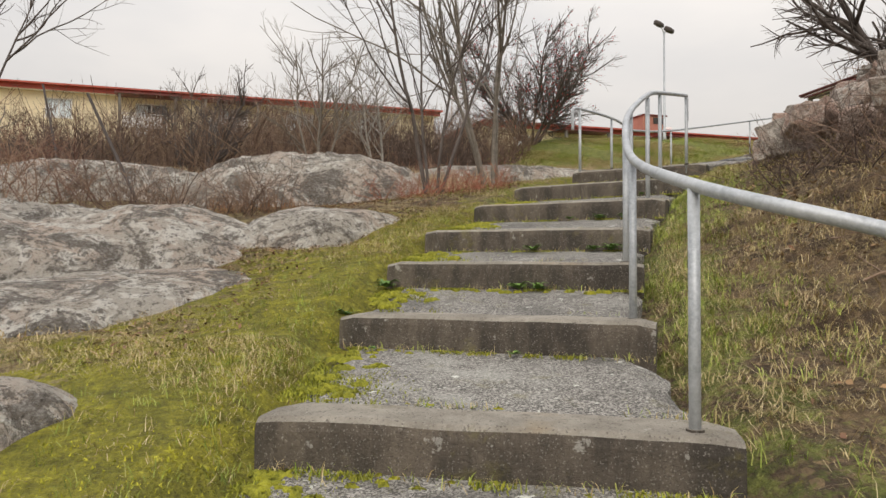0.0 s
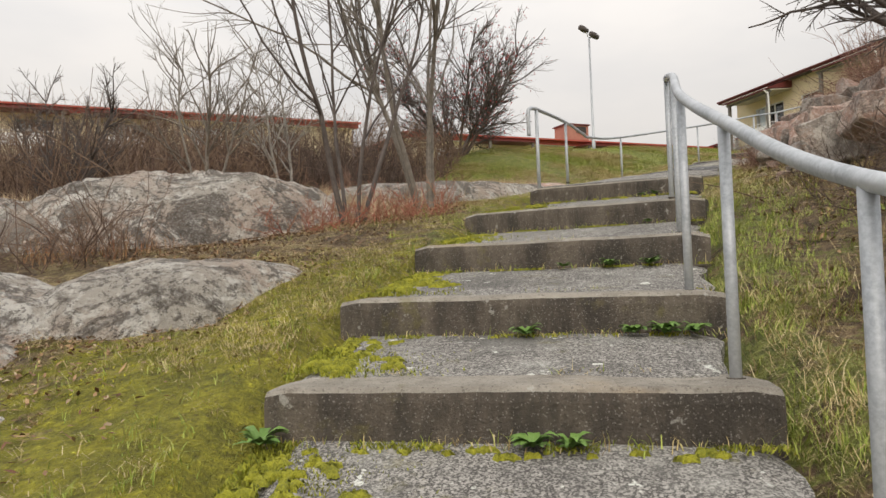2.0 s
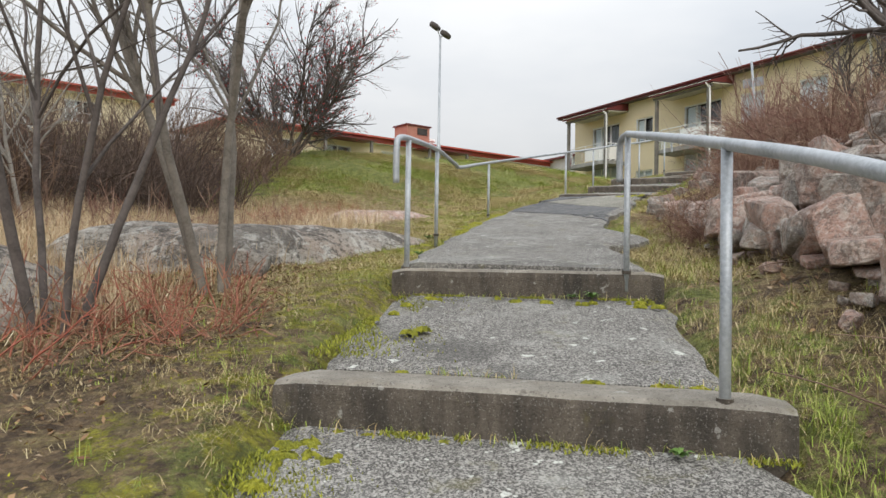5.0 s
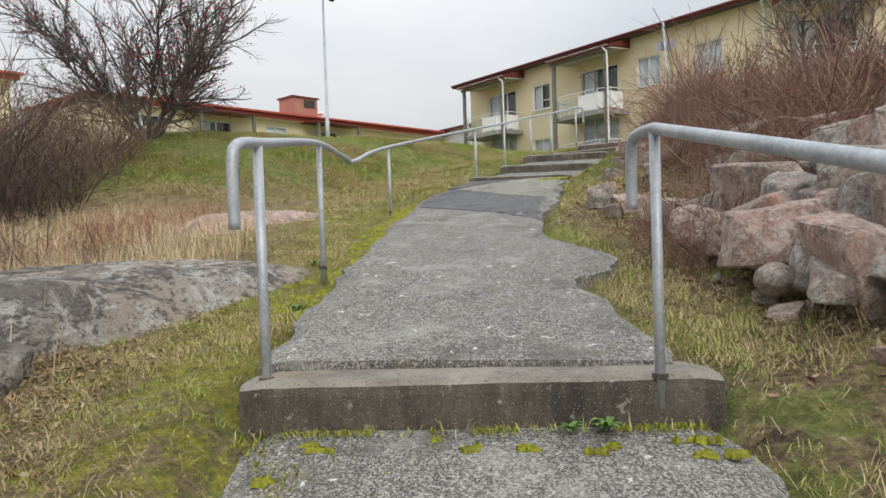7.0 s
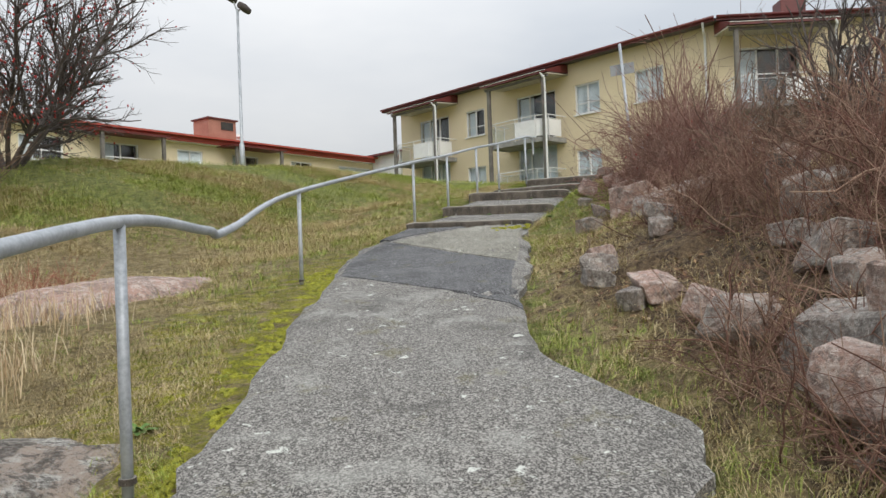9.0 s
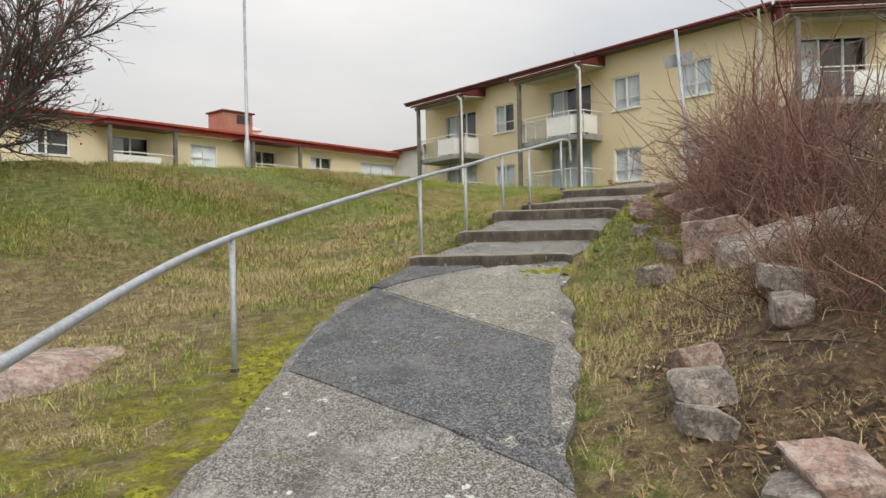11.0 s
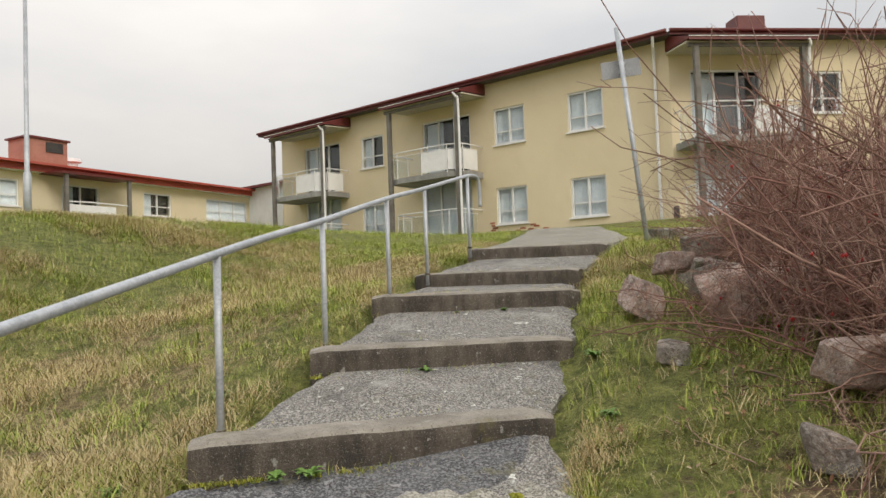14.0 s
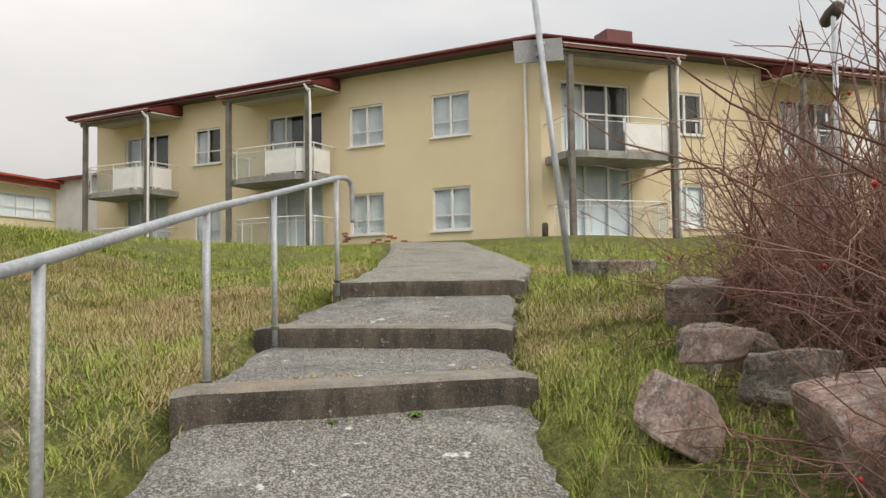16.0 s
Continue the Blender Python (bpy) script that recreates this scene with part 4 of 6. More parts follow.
def outcrop(x, y, rx, ry, high, turn, seed, label, mat=None, flat=3.0, tilt=(0.0, 0.0), sink=0.25):
    """A whale-backed hump of bedrock, cracked and stepped, rooted in the ground."""
    mat = mat or M_GNEISS
    rings, spokes = 46, 120
    bm = bmesh.new()
    ca, sa = math.cos(radians(turn)), math.sin(radians(turn))
    base = bare(x, y)
    root = anchor("rock_outcrop", x, y, base)
    rows = []
    for i in range(rings + 1):
        r = (i / rings) ** 0.8
        row = []
        for j in range(spokes):
            a = 2 * math.pi * j / spokes
            rim = 1 + 0.20 * noise.noise(Vector((math.cos(a) * 1.3, math.sin(a) * 1.3, seed))) + 0.09 * noise.noise(Vector((math.cos(a) * 4, math.sin(a) * 4, seed + 5)))
            u, v = math.cos(a) * r * rx * rim, math.sin(a) * r * ry * rim
            px, py = u * ca - v * sa, u * sa + v * ca
            p = Vector((x + px, y + py, 0))
            h = high * (1 - r ** flat) - sink * r ** 6
            q = Vector((p.x * 0.9, p.y * 0.9, seed))
            h += (0.16 * noise.noise(q) + 0.07 * noise.noise(q * 2.7) + 0.045 * noise.noise(q * 8) + 0.022 * noise.noise(q * 21)) * min(1, high * 1.6) * (1 - 0.5 * r)
            shelf = noise.noise(Vector((p.x * 0.55 + p.y * 0.9, seed * 3.1, 0.4)))
            h -= 0.13 * max(0.0, 0.12 - abs(shelf)) / 0.12 * min(1, high)
            row.append(bm.verts.new((px, py, h + tilt[0] * px + tilt[1] * py)))
            if i == 0:
                break
        rows.append(row)
    for j in range(spokes):
        bm.faces.new((rows[0][0], rows[1][j], rows[1][(j + 1) % spokes]))
    for a, b in zip(rows[1:], rows[2:]):
        for j in range(spokes):
            bm.faces.new((a[j], b[j], b[(j + 1) % spokes], a[(j + 1) % spokes]))
    skirt = [bm.verts.new(v.co - Vector((0, 0, 0.7))) for v in rows[-1]]
    for j in range(spokes):
        k = (j + 1) % spokes
        bm.faces.new((rows[-1][j], skirt[j], skirt[k], rows[-1][k]))
    part("bedrock", bm, mat, root, smooth=True)
    return tagged(root, label, "rock", "bedrock outcrops")


OUT = "pale grey lichen-spotted bedrock hump in moss and grass"
outcrop(-1.9, 7.75, 3.3, 1.55, 0.50, 12, 1.0, OUT, flat=2.6, tilt=(-0.05, 0.10))
outcrop(-0.9, 6.25, 1.7, 0.8, 0.12, 25, 8.0, "low grey bedrock ledge sloping to the moss", flat=2.4, tilt=(-0.03, 0.17))
outcrop(-4.6, 7.3, 2.6, 1.6, 0.55, -8, 2.0, OUT, flat=2.4)
outcrop(0.15, 11.3, 2.35, 1.15, 0.62, 2, 3.0, "grey bedrock hump with a dark crack, before bare shrubs", flat=2.8)
outcrop(-2.9, 11.6, 2.0, 1.1, 0.45, 14, 4.0, OUT, flat=2.6)
outcrop(-0.85, 4.0, 0.55, 0.42, 0.14, 20, 5.0, "small pale bedrock patch in the moss", flat=3)
outcrop(3.7, 13.2, 2.3, 1.0, 0.24, 10, 6.0, "flat pale bedrock sheet with dark lichen beside the path", flat=4)
outcrop(6.7, 17.3, 1.6, 0.72, 0.16, 28, 7.0, "flat pinkish bedrock sheet in dry grass", mat=M_BLAST, flat=4)
outcrop(0.45, 7.95, 1.05, 0.7, 0.20, 22, 9.0, "low bedrock ridge beside the steps", flat=2.6)


def boulder_mesh(seed, sx, sy, sz):
    """A split block: the hull of a skewed box with knocked-off corners, its arrises chipped, its faces uneven."""
    r = np.random.default_rng(seed)
    bm = bmesh.new()
    skew = np.eye(3) + r.normal(0, 0.13, (3, 3))
    for cx in (-1, 1):
        for cy in (-1, 1):
            for cz in (-1, 1):
                c = np.array([cx, cy, cz]) * r.uniform(0.72, 1.0, 3)
                if r.random() < 0.45:
                    for ax in r.permutation(3)[:2]:
                        q = c.copy()
                        q[ax] *= r.uniform(0.25, 0.65)
                        bm.verts.new(skew @ q * (sx, sy, sz))
                else:
                    bm.verts.new(skew @ c * (sx, sy, sz))
    made = bmesh.ops.convex_hull(bm, input=bm.verts)
    loose = [v for v in bm.verts if not v.link_faces]
    if loose:
        bmesh.ops.delete(bm, geom=loose, context="VERTS")
    size = (sx + sy + sz) / 3
    bmesh.ops.dissolve_limit(bm, angle_limit=radians(7), verts=bm.verts, edges=bm.edges)
    bmesh.ops.bevel(bm, geom=list(bm.edges), offset=size * 0.07, segments=1, affect="EDGES", profile=0.5)
    bmesh.ops.triangulate(bm, faces=bm.faces)
    for _ in range(2):
        bmesh.ops.subdivide_edges(bm, edges=[e for e in bm.edges if e.calc_length() > size * 0.35], cuts=1, use_grid_fill=False)
        bmesh.ops.triangulate(bm, faces=bm.faces)
    k = 1.6 / size
    for v in bm.verts:
        q = v.co * k + Vector((seed, 0, 0))
        v.co *= 1 + 0.06 * noise.noise(q) + 0.035 * noise.noise(q * 2.6)
    return bm


def boulder(x, y, size, seed, mat, label, sink=0.3, z=None, squash=0.75, stretch=1.25):
    rnd = random.Random(seed * 7 + 1)
    bm = boulder_mesh(seed, size * 0.38 * rnd.uniform(0.9, stretch), size * 0.38 * rnd.uniform(0.8, 1.05), size * 0.38 * squash * rnd.uniform(0.85, 1.15))
    base = bare(x, y) if z is None else z
    ob = part("boulder", bm, mat)
    ob.matrix_world = pose(x, y, base + size * 0.34 * squash * (1 - sink), rnd.uniform(-18, 18), rnd.uniform(-18, 18), rnd.uniform(0, 360))
    return tagged(ob, label, "boulder", "blasted boulders on the bank")


PINK, GREY = "angular pinkish granite block on the bank", "angular grey granite block half buried in the bank"
rnd = random.Random(11)
# the tipped pile of blocks above the end of the lower steps
for k in range(126):
    t, w = (k % 18 + rnd.uniform(-0.4, 0.4)) / 17, (k // 18 - 1) * 0.33 + rnd.uniform(-0.1, 0.1)
    px, py = 5.45 + 2.0 * t + 0.85 * w, 7.75 + 2.95 * t - 0.5 * w
    slabby = rnd.random() < 0.35
    boulder(px, py, rnd.uniform(0.30, 0.62), 100 + k, M_BLAST if rnd.random() < 0.55 else M_BLASTGREY, PINK if k % 3 else GREY, 0.1, bare(px, py) + 0.13 * max(0.0, w) + rnd.uniform(0, 0.14), 0.45 if slabby else 0.85)
for k in range(30):
    px, py = 5.25 + rnd.uniform(-0.35, 1.3), 4.9 + rnd.uniform(0, 2.9)
    boulder(px, py, rnd.uniform(0.26, 0.52), 700 + k, M_BLASTGREY if k % 3 else M_BLAST, GREY if k % 3 else PINK, 0.1, bare(px, py) + rnd.uniform(0, 0.25) + 0.2 * max(0, px - 5.6))
for k in range(26):
    t = rnd.random()
    px, py = 5.15 + 2.0 * t + rnd.uniform(-0.25, 0.15), 7.95 + 3.0 * t + rnd.uniform(-0.1, 0.25)
    boulder(px, py, rnd.uniform(0.08, 0.2), 900 + k, M_BLAST if k % 2 else M_BLASTGREY, "small broken stone at the foot of the pile", 0.3, squash=0.6)
stone_bm = bmesh.new()
bmesh.ops.create_icosphere(stone_bm, subdivisions=3, radius=0.115)
for v in stone_bm.verts:
    v.co = Vector((v.co.x * 1.25, v.co.y * 0.9, v.co.z * 0.75)) * (1 + 0.08 * noise.noise(v.co * 9))
STONE_AT = (6.28, 9.98, 3.13)
stone = part("rounded_stone", stone_bm, M_BLASTGREY, smooth=True)
stone.matrix_world = pose(*STONE_AT, 0, 12, 30)
tagged(stone, "smooth rounded grey stone lodged among the blocks", "stone")
branch = anchor("dead_branch", STONE_AT[0] + 0.08, STONE_AT[1] - 0.20, STONE_AT[2] - 0.05)
M_DEADWOOD = plain("bleached_dead_wood", (0.48, 0.44, 0.38), (0.64, 0.60, 0.54), 8, 0.85, 0, 0.4, 60, 0.003)
part("limb", tube(bmesh.new(), bent([(0, 0, -0.05), (0.03, -0.02, 0.10), (0.0, 0.03, 0.22), (-0.02, 0.02, 0.36)], 5), 0.016, 8), M_DEADWOOD, branch, smooth=True)
part("twig", tube(bmesh.new(), bent([(0.02, 0.0, 0.14), (0.10, -0.05, 0.06), (0.13, -0.10, -0.05)], 5), [0.010] * 10 + [0.005], 6), M_DEADWOOD, branch, smooth=True)
tagged(branch, "bleached forked dead branch leaning on the blocks", "branch")
# scattered along the bank of the middle path
for k, (px, py, sz) in enumerate([(8.2, 12.1, 0.42), (7.95, 11.8, 0.45), (7.6, 11.15, 0.64), (7.2, 10.9, 0.5), (8.55, 12.65, 0.42), (8.42, 12.75, 0.3), (9.02, 13.45, 0.40), (8.8, 13.3, 0.30), (9.35, 13.65, 0.32), (8.75, 11.6, 0.46), (8.35, 11.35, 0.45), (9.0, 11.9, 0.4),
                                  (10.95, 12.6, 0.42), (11.3, 12.9, 0.36), (9.6, 12.0, 0.5), (10.1, 12.4, 0.45), (9.2, 11.0, 0.5), (8.6, 10.7, 0.5), (12.7, 13.4, 0.5), (13.2, 13.6, 0.45), (12.0, 12.4, 0.4), (10.3, 13.6, 0.5), (9.9, 13.4, 0.36)]):
    boulder(px, py, sz, 200 + k, M_BLASTGREY if k % 4 else M_BLAST, GREY if k % 4 else PINK, 0.25)
# beside the upper steps
boulder(11.5, 14.2, 1.3, 301, M_BLASTGREY, "big grey-pink boulder beside the path at the bush", 0.75, stretch=1.3, squash=0.7, z=bare(11.5, 14.2) - 0.22)
boulder(11.9, 14.8, 0.7, 315, M_BLAST, PINK, 0.3, z=bare(11.9, 14.8) - 0.18)
boulder(12.5, 15.35, 0.6, 316, M_BLAST, "pink granite block under the rose stems", 0.2)
boulder(11.95, 15.45, 0.32, 317, M_BLASTGREY, GREY, 0.3)
boulder(11.18, 15.1, 0.42, 302, M_BLASTGREY, "flat pale stone slab in the grass", 0.3, squash=0.45)
boulder(13.82, 16.98, 0.46, 303, M_BLAST, "squared pink granite block at the edge of the steps", 0.1, squash=0.9)
boulder(14.12, 16.86, 0.46, 304, M_BLAST, "flat pink granite slab lying on blocks", 0.0, z=land_z(14.1, 16.9) + 0.28, squash=0.4)
boulder(13.72, 16.33, 0.52, 305, M_BLAST, "upright pink granite block beside the steps", 0.05, squash=1.0)
boulder(14.35, 16.55, 0.50, 306, M_BLASTGREY, GREY, 0.1)
boulder(14.05, 16.05, 0.55, 314, M_BLAST, PINK, 0.1)
boulder(12.98, 16.45, 0.30, 307, M_GNEISS, "small pale stone in the grass", 0.3)
boulder(14.9, 16.9, 0.5, 308, M_BLASTGREY, GREY, 0.3)
boulder(15.6, 17.1, 0.7, 309, M_BLASTGREY, GREY, 0.4)
boulder(18.1, 18.2, 1.0, 310, M_GNEISS, "low pale rock on the grass below the sign", 0.55, squash=0.45)
boulder(1.35, 11.75, 0.42, 311, M_GNEISS, "small rounded stone on the bedrock", 0.2)
boulder(3.05, 11.75, 0.36, 312, M_GNEISS, "small grey stone in leaf litter", 0.35)


# ---- branches ----
class Twigs:
    """Gathers batches of tapering tubes of few sides into one mesh."""

    def __init__(self):
        self.v, self.f, self.n = [], [], 0

    def tubes(self, pts, r0, r1, sides=3):
        """pts: tubes x points x 3; r0 and r1: a radius for each tube."""
        k, m, _ = pts.shape
        d = np.gradient(pts, axis=1)
        d /= np.linalg.norm(d, axis=2)[..., None] + 1e-9
        ref = np.where(np.abs(d[:, :1, 2:3]) < 0.9, np.array([0, 0, 1.0]), np.array([1.0, 0, 0]))
        a = np.cross(d, np.broadcast_to(ref, d.shape))
        a /= np.linalg.norm(a, axis=2)[..., None] + 1e-9
        b = np.cross(d, a)
        t = np.linspace(0, 1, m)[None, :]
        r = (np.asarray(r0)[:, None] * (1 - t) + np.asarray(r1)[:, None] * t)[..., None, None]
        ang = np.arange(sides) * 2 * math.pi / sides
        ring = pts[:, :, None, :] + r * (a[:, :, None, :] * np.cos(ang)[:, None] + b[:, :, None, :] * np.sin(ang)[:, None])
        i = np.arange(k * m * sides).reshape(k, m, sides) + self.n
        self.v.append(ring.reshape(-1, 3))
        self.f.append(np.stack([i[:, :-1], np.roll(i[:, :-1], -1, 2), np.roll(i[:, 1:], -1, 2), i[:, 1:]], -1).reshape(-1, 4))
        self.n += k * m * sides

    def mesh(self, name, mat, parent=None):
        ob = soup(name, np.concatenate(self.v), np.concatenate(self.f), mat, parent)
        ob.data.polygons.foreach_set("use_smooth", [True] * len(ob.data.polygons))
        return ob


def unit(v):
    return v / (np.linalg.norm(v, axis=-1)[..., None] + 1e-9)


def limbs(rng, start, way, length, wander, rise, n):
    """Wandering lines, one for each start: k x (n + 1) x 3."""
    k = len(start)
    w = unit(way)[:, None, :] + np.cumsum(rng.normal(0, wander, (k, n, 3)) + np.array([0, 0, rise]), axis=1)
    steps = unit(w) * (np.asarray(length) / n)[:, None, None]
    return np.concatenate([start[:, None, :], start[:, None, :] + np.cumsum(steps, axis=1)], axis=1)


def sprouts(rng, pts, length, radius, kids, spread, shrink, lo=0.28):
    """Where the next order of branches leaves its parents: starts, ways, lengths, radii."""
    k, m, _ = pts.shape
    par = np.repeat(np.arange(k), kids)
    t = rng.uniform(lo, 1.0, len(par))
    i = np.clip((t * (m - 1)).astype(int), 1, m - 1)
    d = unit(pts[par, i] - pts[par, i - 1])
    side = rng.normal(0, 1, (len(par), 3))
    side = unit(side - d * (side * d).sum(1)[:, None])
    start = pts[par, i] - (pts[par, i] - pts[par, i - 1]) * rng.random(len(par))[:, None]
    way = d + side * (spread * rng.uniform(0.6, 1.4, len(par)))[:, None]
    ln = length[par] * shrink * rng.uniform(0.6, 1.15, len(par)) * (1.2 - 0.55 * t)
    return start, way, ln, np.maximum(0.002, radius[par] * 0.5 * (1.15 - 0.4 * t))


M_BARK = plain("grey_brown_bark", (0.12, 0.105, 0.088), (0.23, 0.205, 0.175), 9, 0.9, 0, 0.5, 60, 0.004)
M_BARK_PALE = plain("pale_grey_bark", (0.19, 0.175, 0.155), (0.31, 0.29, 0.26), 9, 0.9, 0, 0.5, 60, 0.004)
M_BARK_DARK = plain("dark_bark", (0.065, 0.055, 0.05), (0.125, 0.105, 0.095), 9, 0.9, 0, 0.5, 60, 0.004)
M_TWIG = tinted("brown_twigs", [(0.09, 0.058, 0.046), (0.19, 0.125, 0.095), (0.34, 0.24, 0.175), (0.14, 0.085, 0.068)], 0.8)
M_TWIG_RED = tinted("reddish_twigs", [(0.13, 0.062, 0.05), (0.25, 0.125, 0.095), (0.42, 0.29, 0.21), (0.18, 0.09, 0.07)], 0.8)
M_TWIG_DARK = tinted("dark_twigs", [(0.06, 0.042, 0.038), (0.12, 0.085, 0.072), (0.20, 0.15, 0.125)], 0.85)
M_ROSE = tinted("purple_brown_stems", [(0.15, 0.07, 0.058), (0.29, 0.15, 0.12), (0.46, 0.31, 0.25), (0.21, 0.09, 0.076)], 0.8)
M_TWIG_SCARLET = tinted("scarlet_twigs", [(0.42, 0.12, 0.08), (0.44, 0.20, 0.14), (0.36, 0.22, 0.14), (0.26, 0.09, 0.06)], 0.8, 0.1)
M_BERRY = tinted("red_berries", [(0.35, 0.015, 0.02), (0.5, 0.03, 0.03), (0.22, 0.02, 0.02)], 0.35)


def bare_tree(x, y, high, seed, label, stems=1, lean=(0, 0), mat=None, r=0.05, orders=3, spread=0.6, kids=(13, 6, 4), rise=0.03, berries=0, fan=0.25, low=0.28):
    """A leafless tree: one or several stems, limbs and twigs, berries at some tips."""
    rng = np.random.default_rng(seed)
    mat = mat or M_BARK
    root = anchor("bare_tree", x, y, bare(x, y))
    crown, tips = Twigs(), []
    for k in range(stems):
        a = 2 * math.pi * (k + rng.uniform(0, 0.5)) / max(1, stems)
        tilt = (fan if stems > 1 else 0.03) * rng.uniform(0.6, 1.2)
        way = np.array([[math.cos(a) * tilt + lean[0], math.sin(a) * tilt + lean[1], 1.0]])
        off = np.array([[math.cos(a) * 0.07, math.sin(a) * 0.07, -0.15]]) if stems > 1 else np.array([[0, 0, -0.15]])
        ln = np.array([high * rng.uniform(0.72, 1.0)])
        rr = np.array([r * rng.uniform(0.7, 1.05)])
        pts = limbs(rng, off, way, ln, 0.06, 0.015, 14)
        stem = Twigs()
        stem.tubes(pts, rr, rr * 0.15, 8)
        stem.mesh("trunk", mat, root)
        radius = rr
        for o in range(orders):
            start, way, ln, radius = sprouts(rng, pts, ln, radius, kids[o], spread, (0.46, 0.50, 0.50)[o], low if o == 0 else 0.2)
            pts = limbs(rng, start, way, ln, 0.13, rise, (7, 5, 3)[o])
            crown.tubes(pts, radius, radius * 0.35, (5, 3, 3)[o])
        tips.append(pts[:, -1])
    crown.mesh("crown", mat, root)
    if berries:
        tips = np.concatenate(tips)
        dots(tips[rng.choice(len(tips), berries, replace=False)], 0.024, "fruit", root, rng)["kind"] = "stuff"
    return tagged(root, label, "tree", "bare trees")


def dots(centres, r, name, parent, rng, mat=None):
    """Small round fruits, as eight-sided beads."""
    oct_v = np.array([[1, 0, 0], [-1, 0, 0], [0, 1, 0], [0, -1, 0], [0, 0, 1.25], [0, 0, -1.25]], float)
    oct_f = np.array([[0, 2, 4], [2, 1, 4], [1, 3, 4], [3, 0, 4], [2, 0, 5], [1, 2, 5], [3, 1, 5], [0, 3, 5]])
    sz = r * rng.uniform(0.6, 1.1, len(centres))
    v = centres[:, None, :] + oct_v[None] * sz[:, None, None]
    f = oct_f[None] + (np.arange(len(centres)) * 6)[:, None, None]
    ob = soup(name, v, f.reshape(-1, 3), mat or M_BERRY, parent)
    ob.data.polygons.foreach_set("use_smooth", [True] * len(ob.data.polygons))
    return ob


YOUNG = "leafless young tree with thin upright twigs among dead grass"
bare_tree(2.68, 11.15, 5.6, 21, "leafless grey-barked tree with several slim stems beside the steps", 4, mat=M_BARK, r=0.036, fan=0.17, lean=(-0.05, 0.0), kids=(12, 5, 3))
bare_tree(1.75, 10.45, 4.8, 22, "leafless slim-stemmed tree in reddish shrubs", 4, mat=M_BARK_DARK, r=0.030, fan=0.26, kids=(9, 5, 3))
bare_tree(0.05, 14.3, 4.1, 23, YOUNG, 3, mat=M_BARK, r=0.036, fan=0.26, kids=(11, 5, 3), spread=0.75)
bare_tree(1.3, 17.2, 4.0, 24, YOUNG, 2, mat=M_BARK_PALE, r=0.04, fan=0.2, kids=(12, 5, 3), spread=0.7)
bare_tree(-2.6, 17.0, 3.0, 25, "low leafless thicket tree with dense dark twigs", 5, mat=M_BARK_DARK, r=0.04, fan=0.5, kids=(12, 7, 4), spread=0.8)
bare_tree(7.3, 26.0, 5.0, 26, "dark leafless rowan with many stems and red berries", 9, mat=M_BARK_DARK, r=0.055, fan=0.95, kids=(18, 9, 5), berries=1600, spread=0.8, low=0.25, rise=0.02)
bare_tree(6.9, 8.2, 2.9, 27, "dark leafless tree sprawling over the blocks", 5, lean=(-0.25, -0.1), mat=M_BARK_DARK, r=0.055, fan=0.7, kids=(10, 6, 4), spread=0.9, rise=0.0, low=0.12)
bare_tree(-2.45, 6.5, 3.3, 28, "leafless sapling with a few thin branches", 2, lean=(0.10, 0.0), mat=M_BARK_DARK, r=0.03, fan=0.22, kids=(8, 4, 3), spread=0.9, low=0.5)
bare_tree(12.4, 12.6, 2.3, 29, "leafless bush with upright dark branches on the bank", 5, mat=M_BARK_DARK, r=0.03, fan=0.45, kids=(9, 5, 3), spread=0.7)
bare_tree(14.2, 13.0, 2.5, 30, "leafless bush with upright dark branches on the bank", 5, mat=M_BARK_DARK, r=0.03, fan=0.45, kids=(9, 5, 3), spread=0.7)


def thicket(name, region, count, high, seed, mat, label, lean=0.5, r=0.006, forks=4, group="", berries=0, wander=0.2, droop=-0.02, splay=0.9, reach=0.5):
    """Many thin branching stems from the ground; region gives a plan position for two random numbers."""
    rng = np.random.default_rng(seed)
    root = None
    spots = np.array([region(*rng.random(2)) for _ in range(count)])
    start = np.concatenate([spots, land(spots[:, 0], spots[:, 1])[:, None] - 0.05], 1)
    way = np.concatenate([rng.normal(0, lean, (count, 2)), np.ones((count, 1))], 1)
    ln = high * rng.uniform(0.5, 1.15, count)
    radius = r * rng.uniform(0.7, 1.5, count)
    pts = limbs(rng, start, way, ln, wander, droop, 6)
    pts[:, 1:, 2] = np.maximum(pts[:, 1:, 2], start[:, None, 2] + 0.04)
    stems = Twigs()
    stems.tubes(pts, radius, radius * 0.4, 3)
    root = anchor(name, *start[:, :3].mean(0))
    back = root.matrix_world.inverted()
    made = stems.mesh("stem_clump", mat, root)
    made.matrix_parent_inverse = back
    tw = Twigs()
    for o, (k, n) in enumerate(((min(forks, 5), 3), (2, 2))):
        start, way, ln, radius = sprouts(rng, pts, ln, radius, k, splay, reach, 0.2)
        pts = limbs(rng, start, way, ln, wander, droop, n)
        tw.tubes(pts, np.maximum(radius, r * 0.32), np.maximum(radius * 0.4, r * 0.18), 3)
    made = tw.mesh("crown", mat, root)
    made.matrix_parent_inverse = back
    if berries:
        hips = dots(pts[rng.choice(len(pts), berries, replace=False), -1], 0.014, "fruit", root, rng)
        hips["kind"] = "stuff"
        hips.matrix_parent_inverse = back
    return tagged(root, label, "shrub", group)


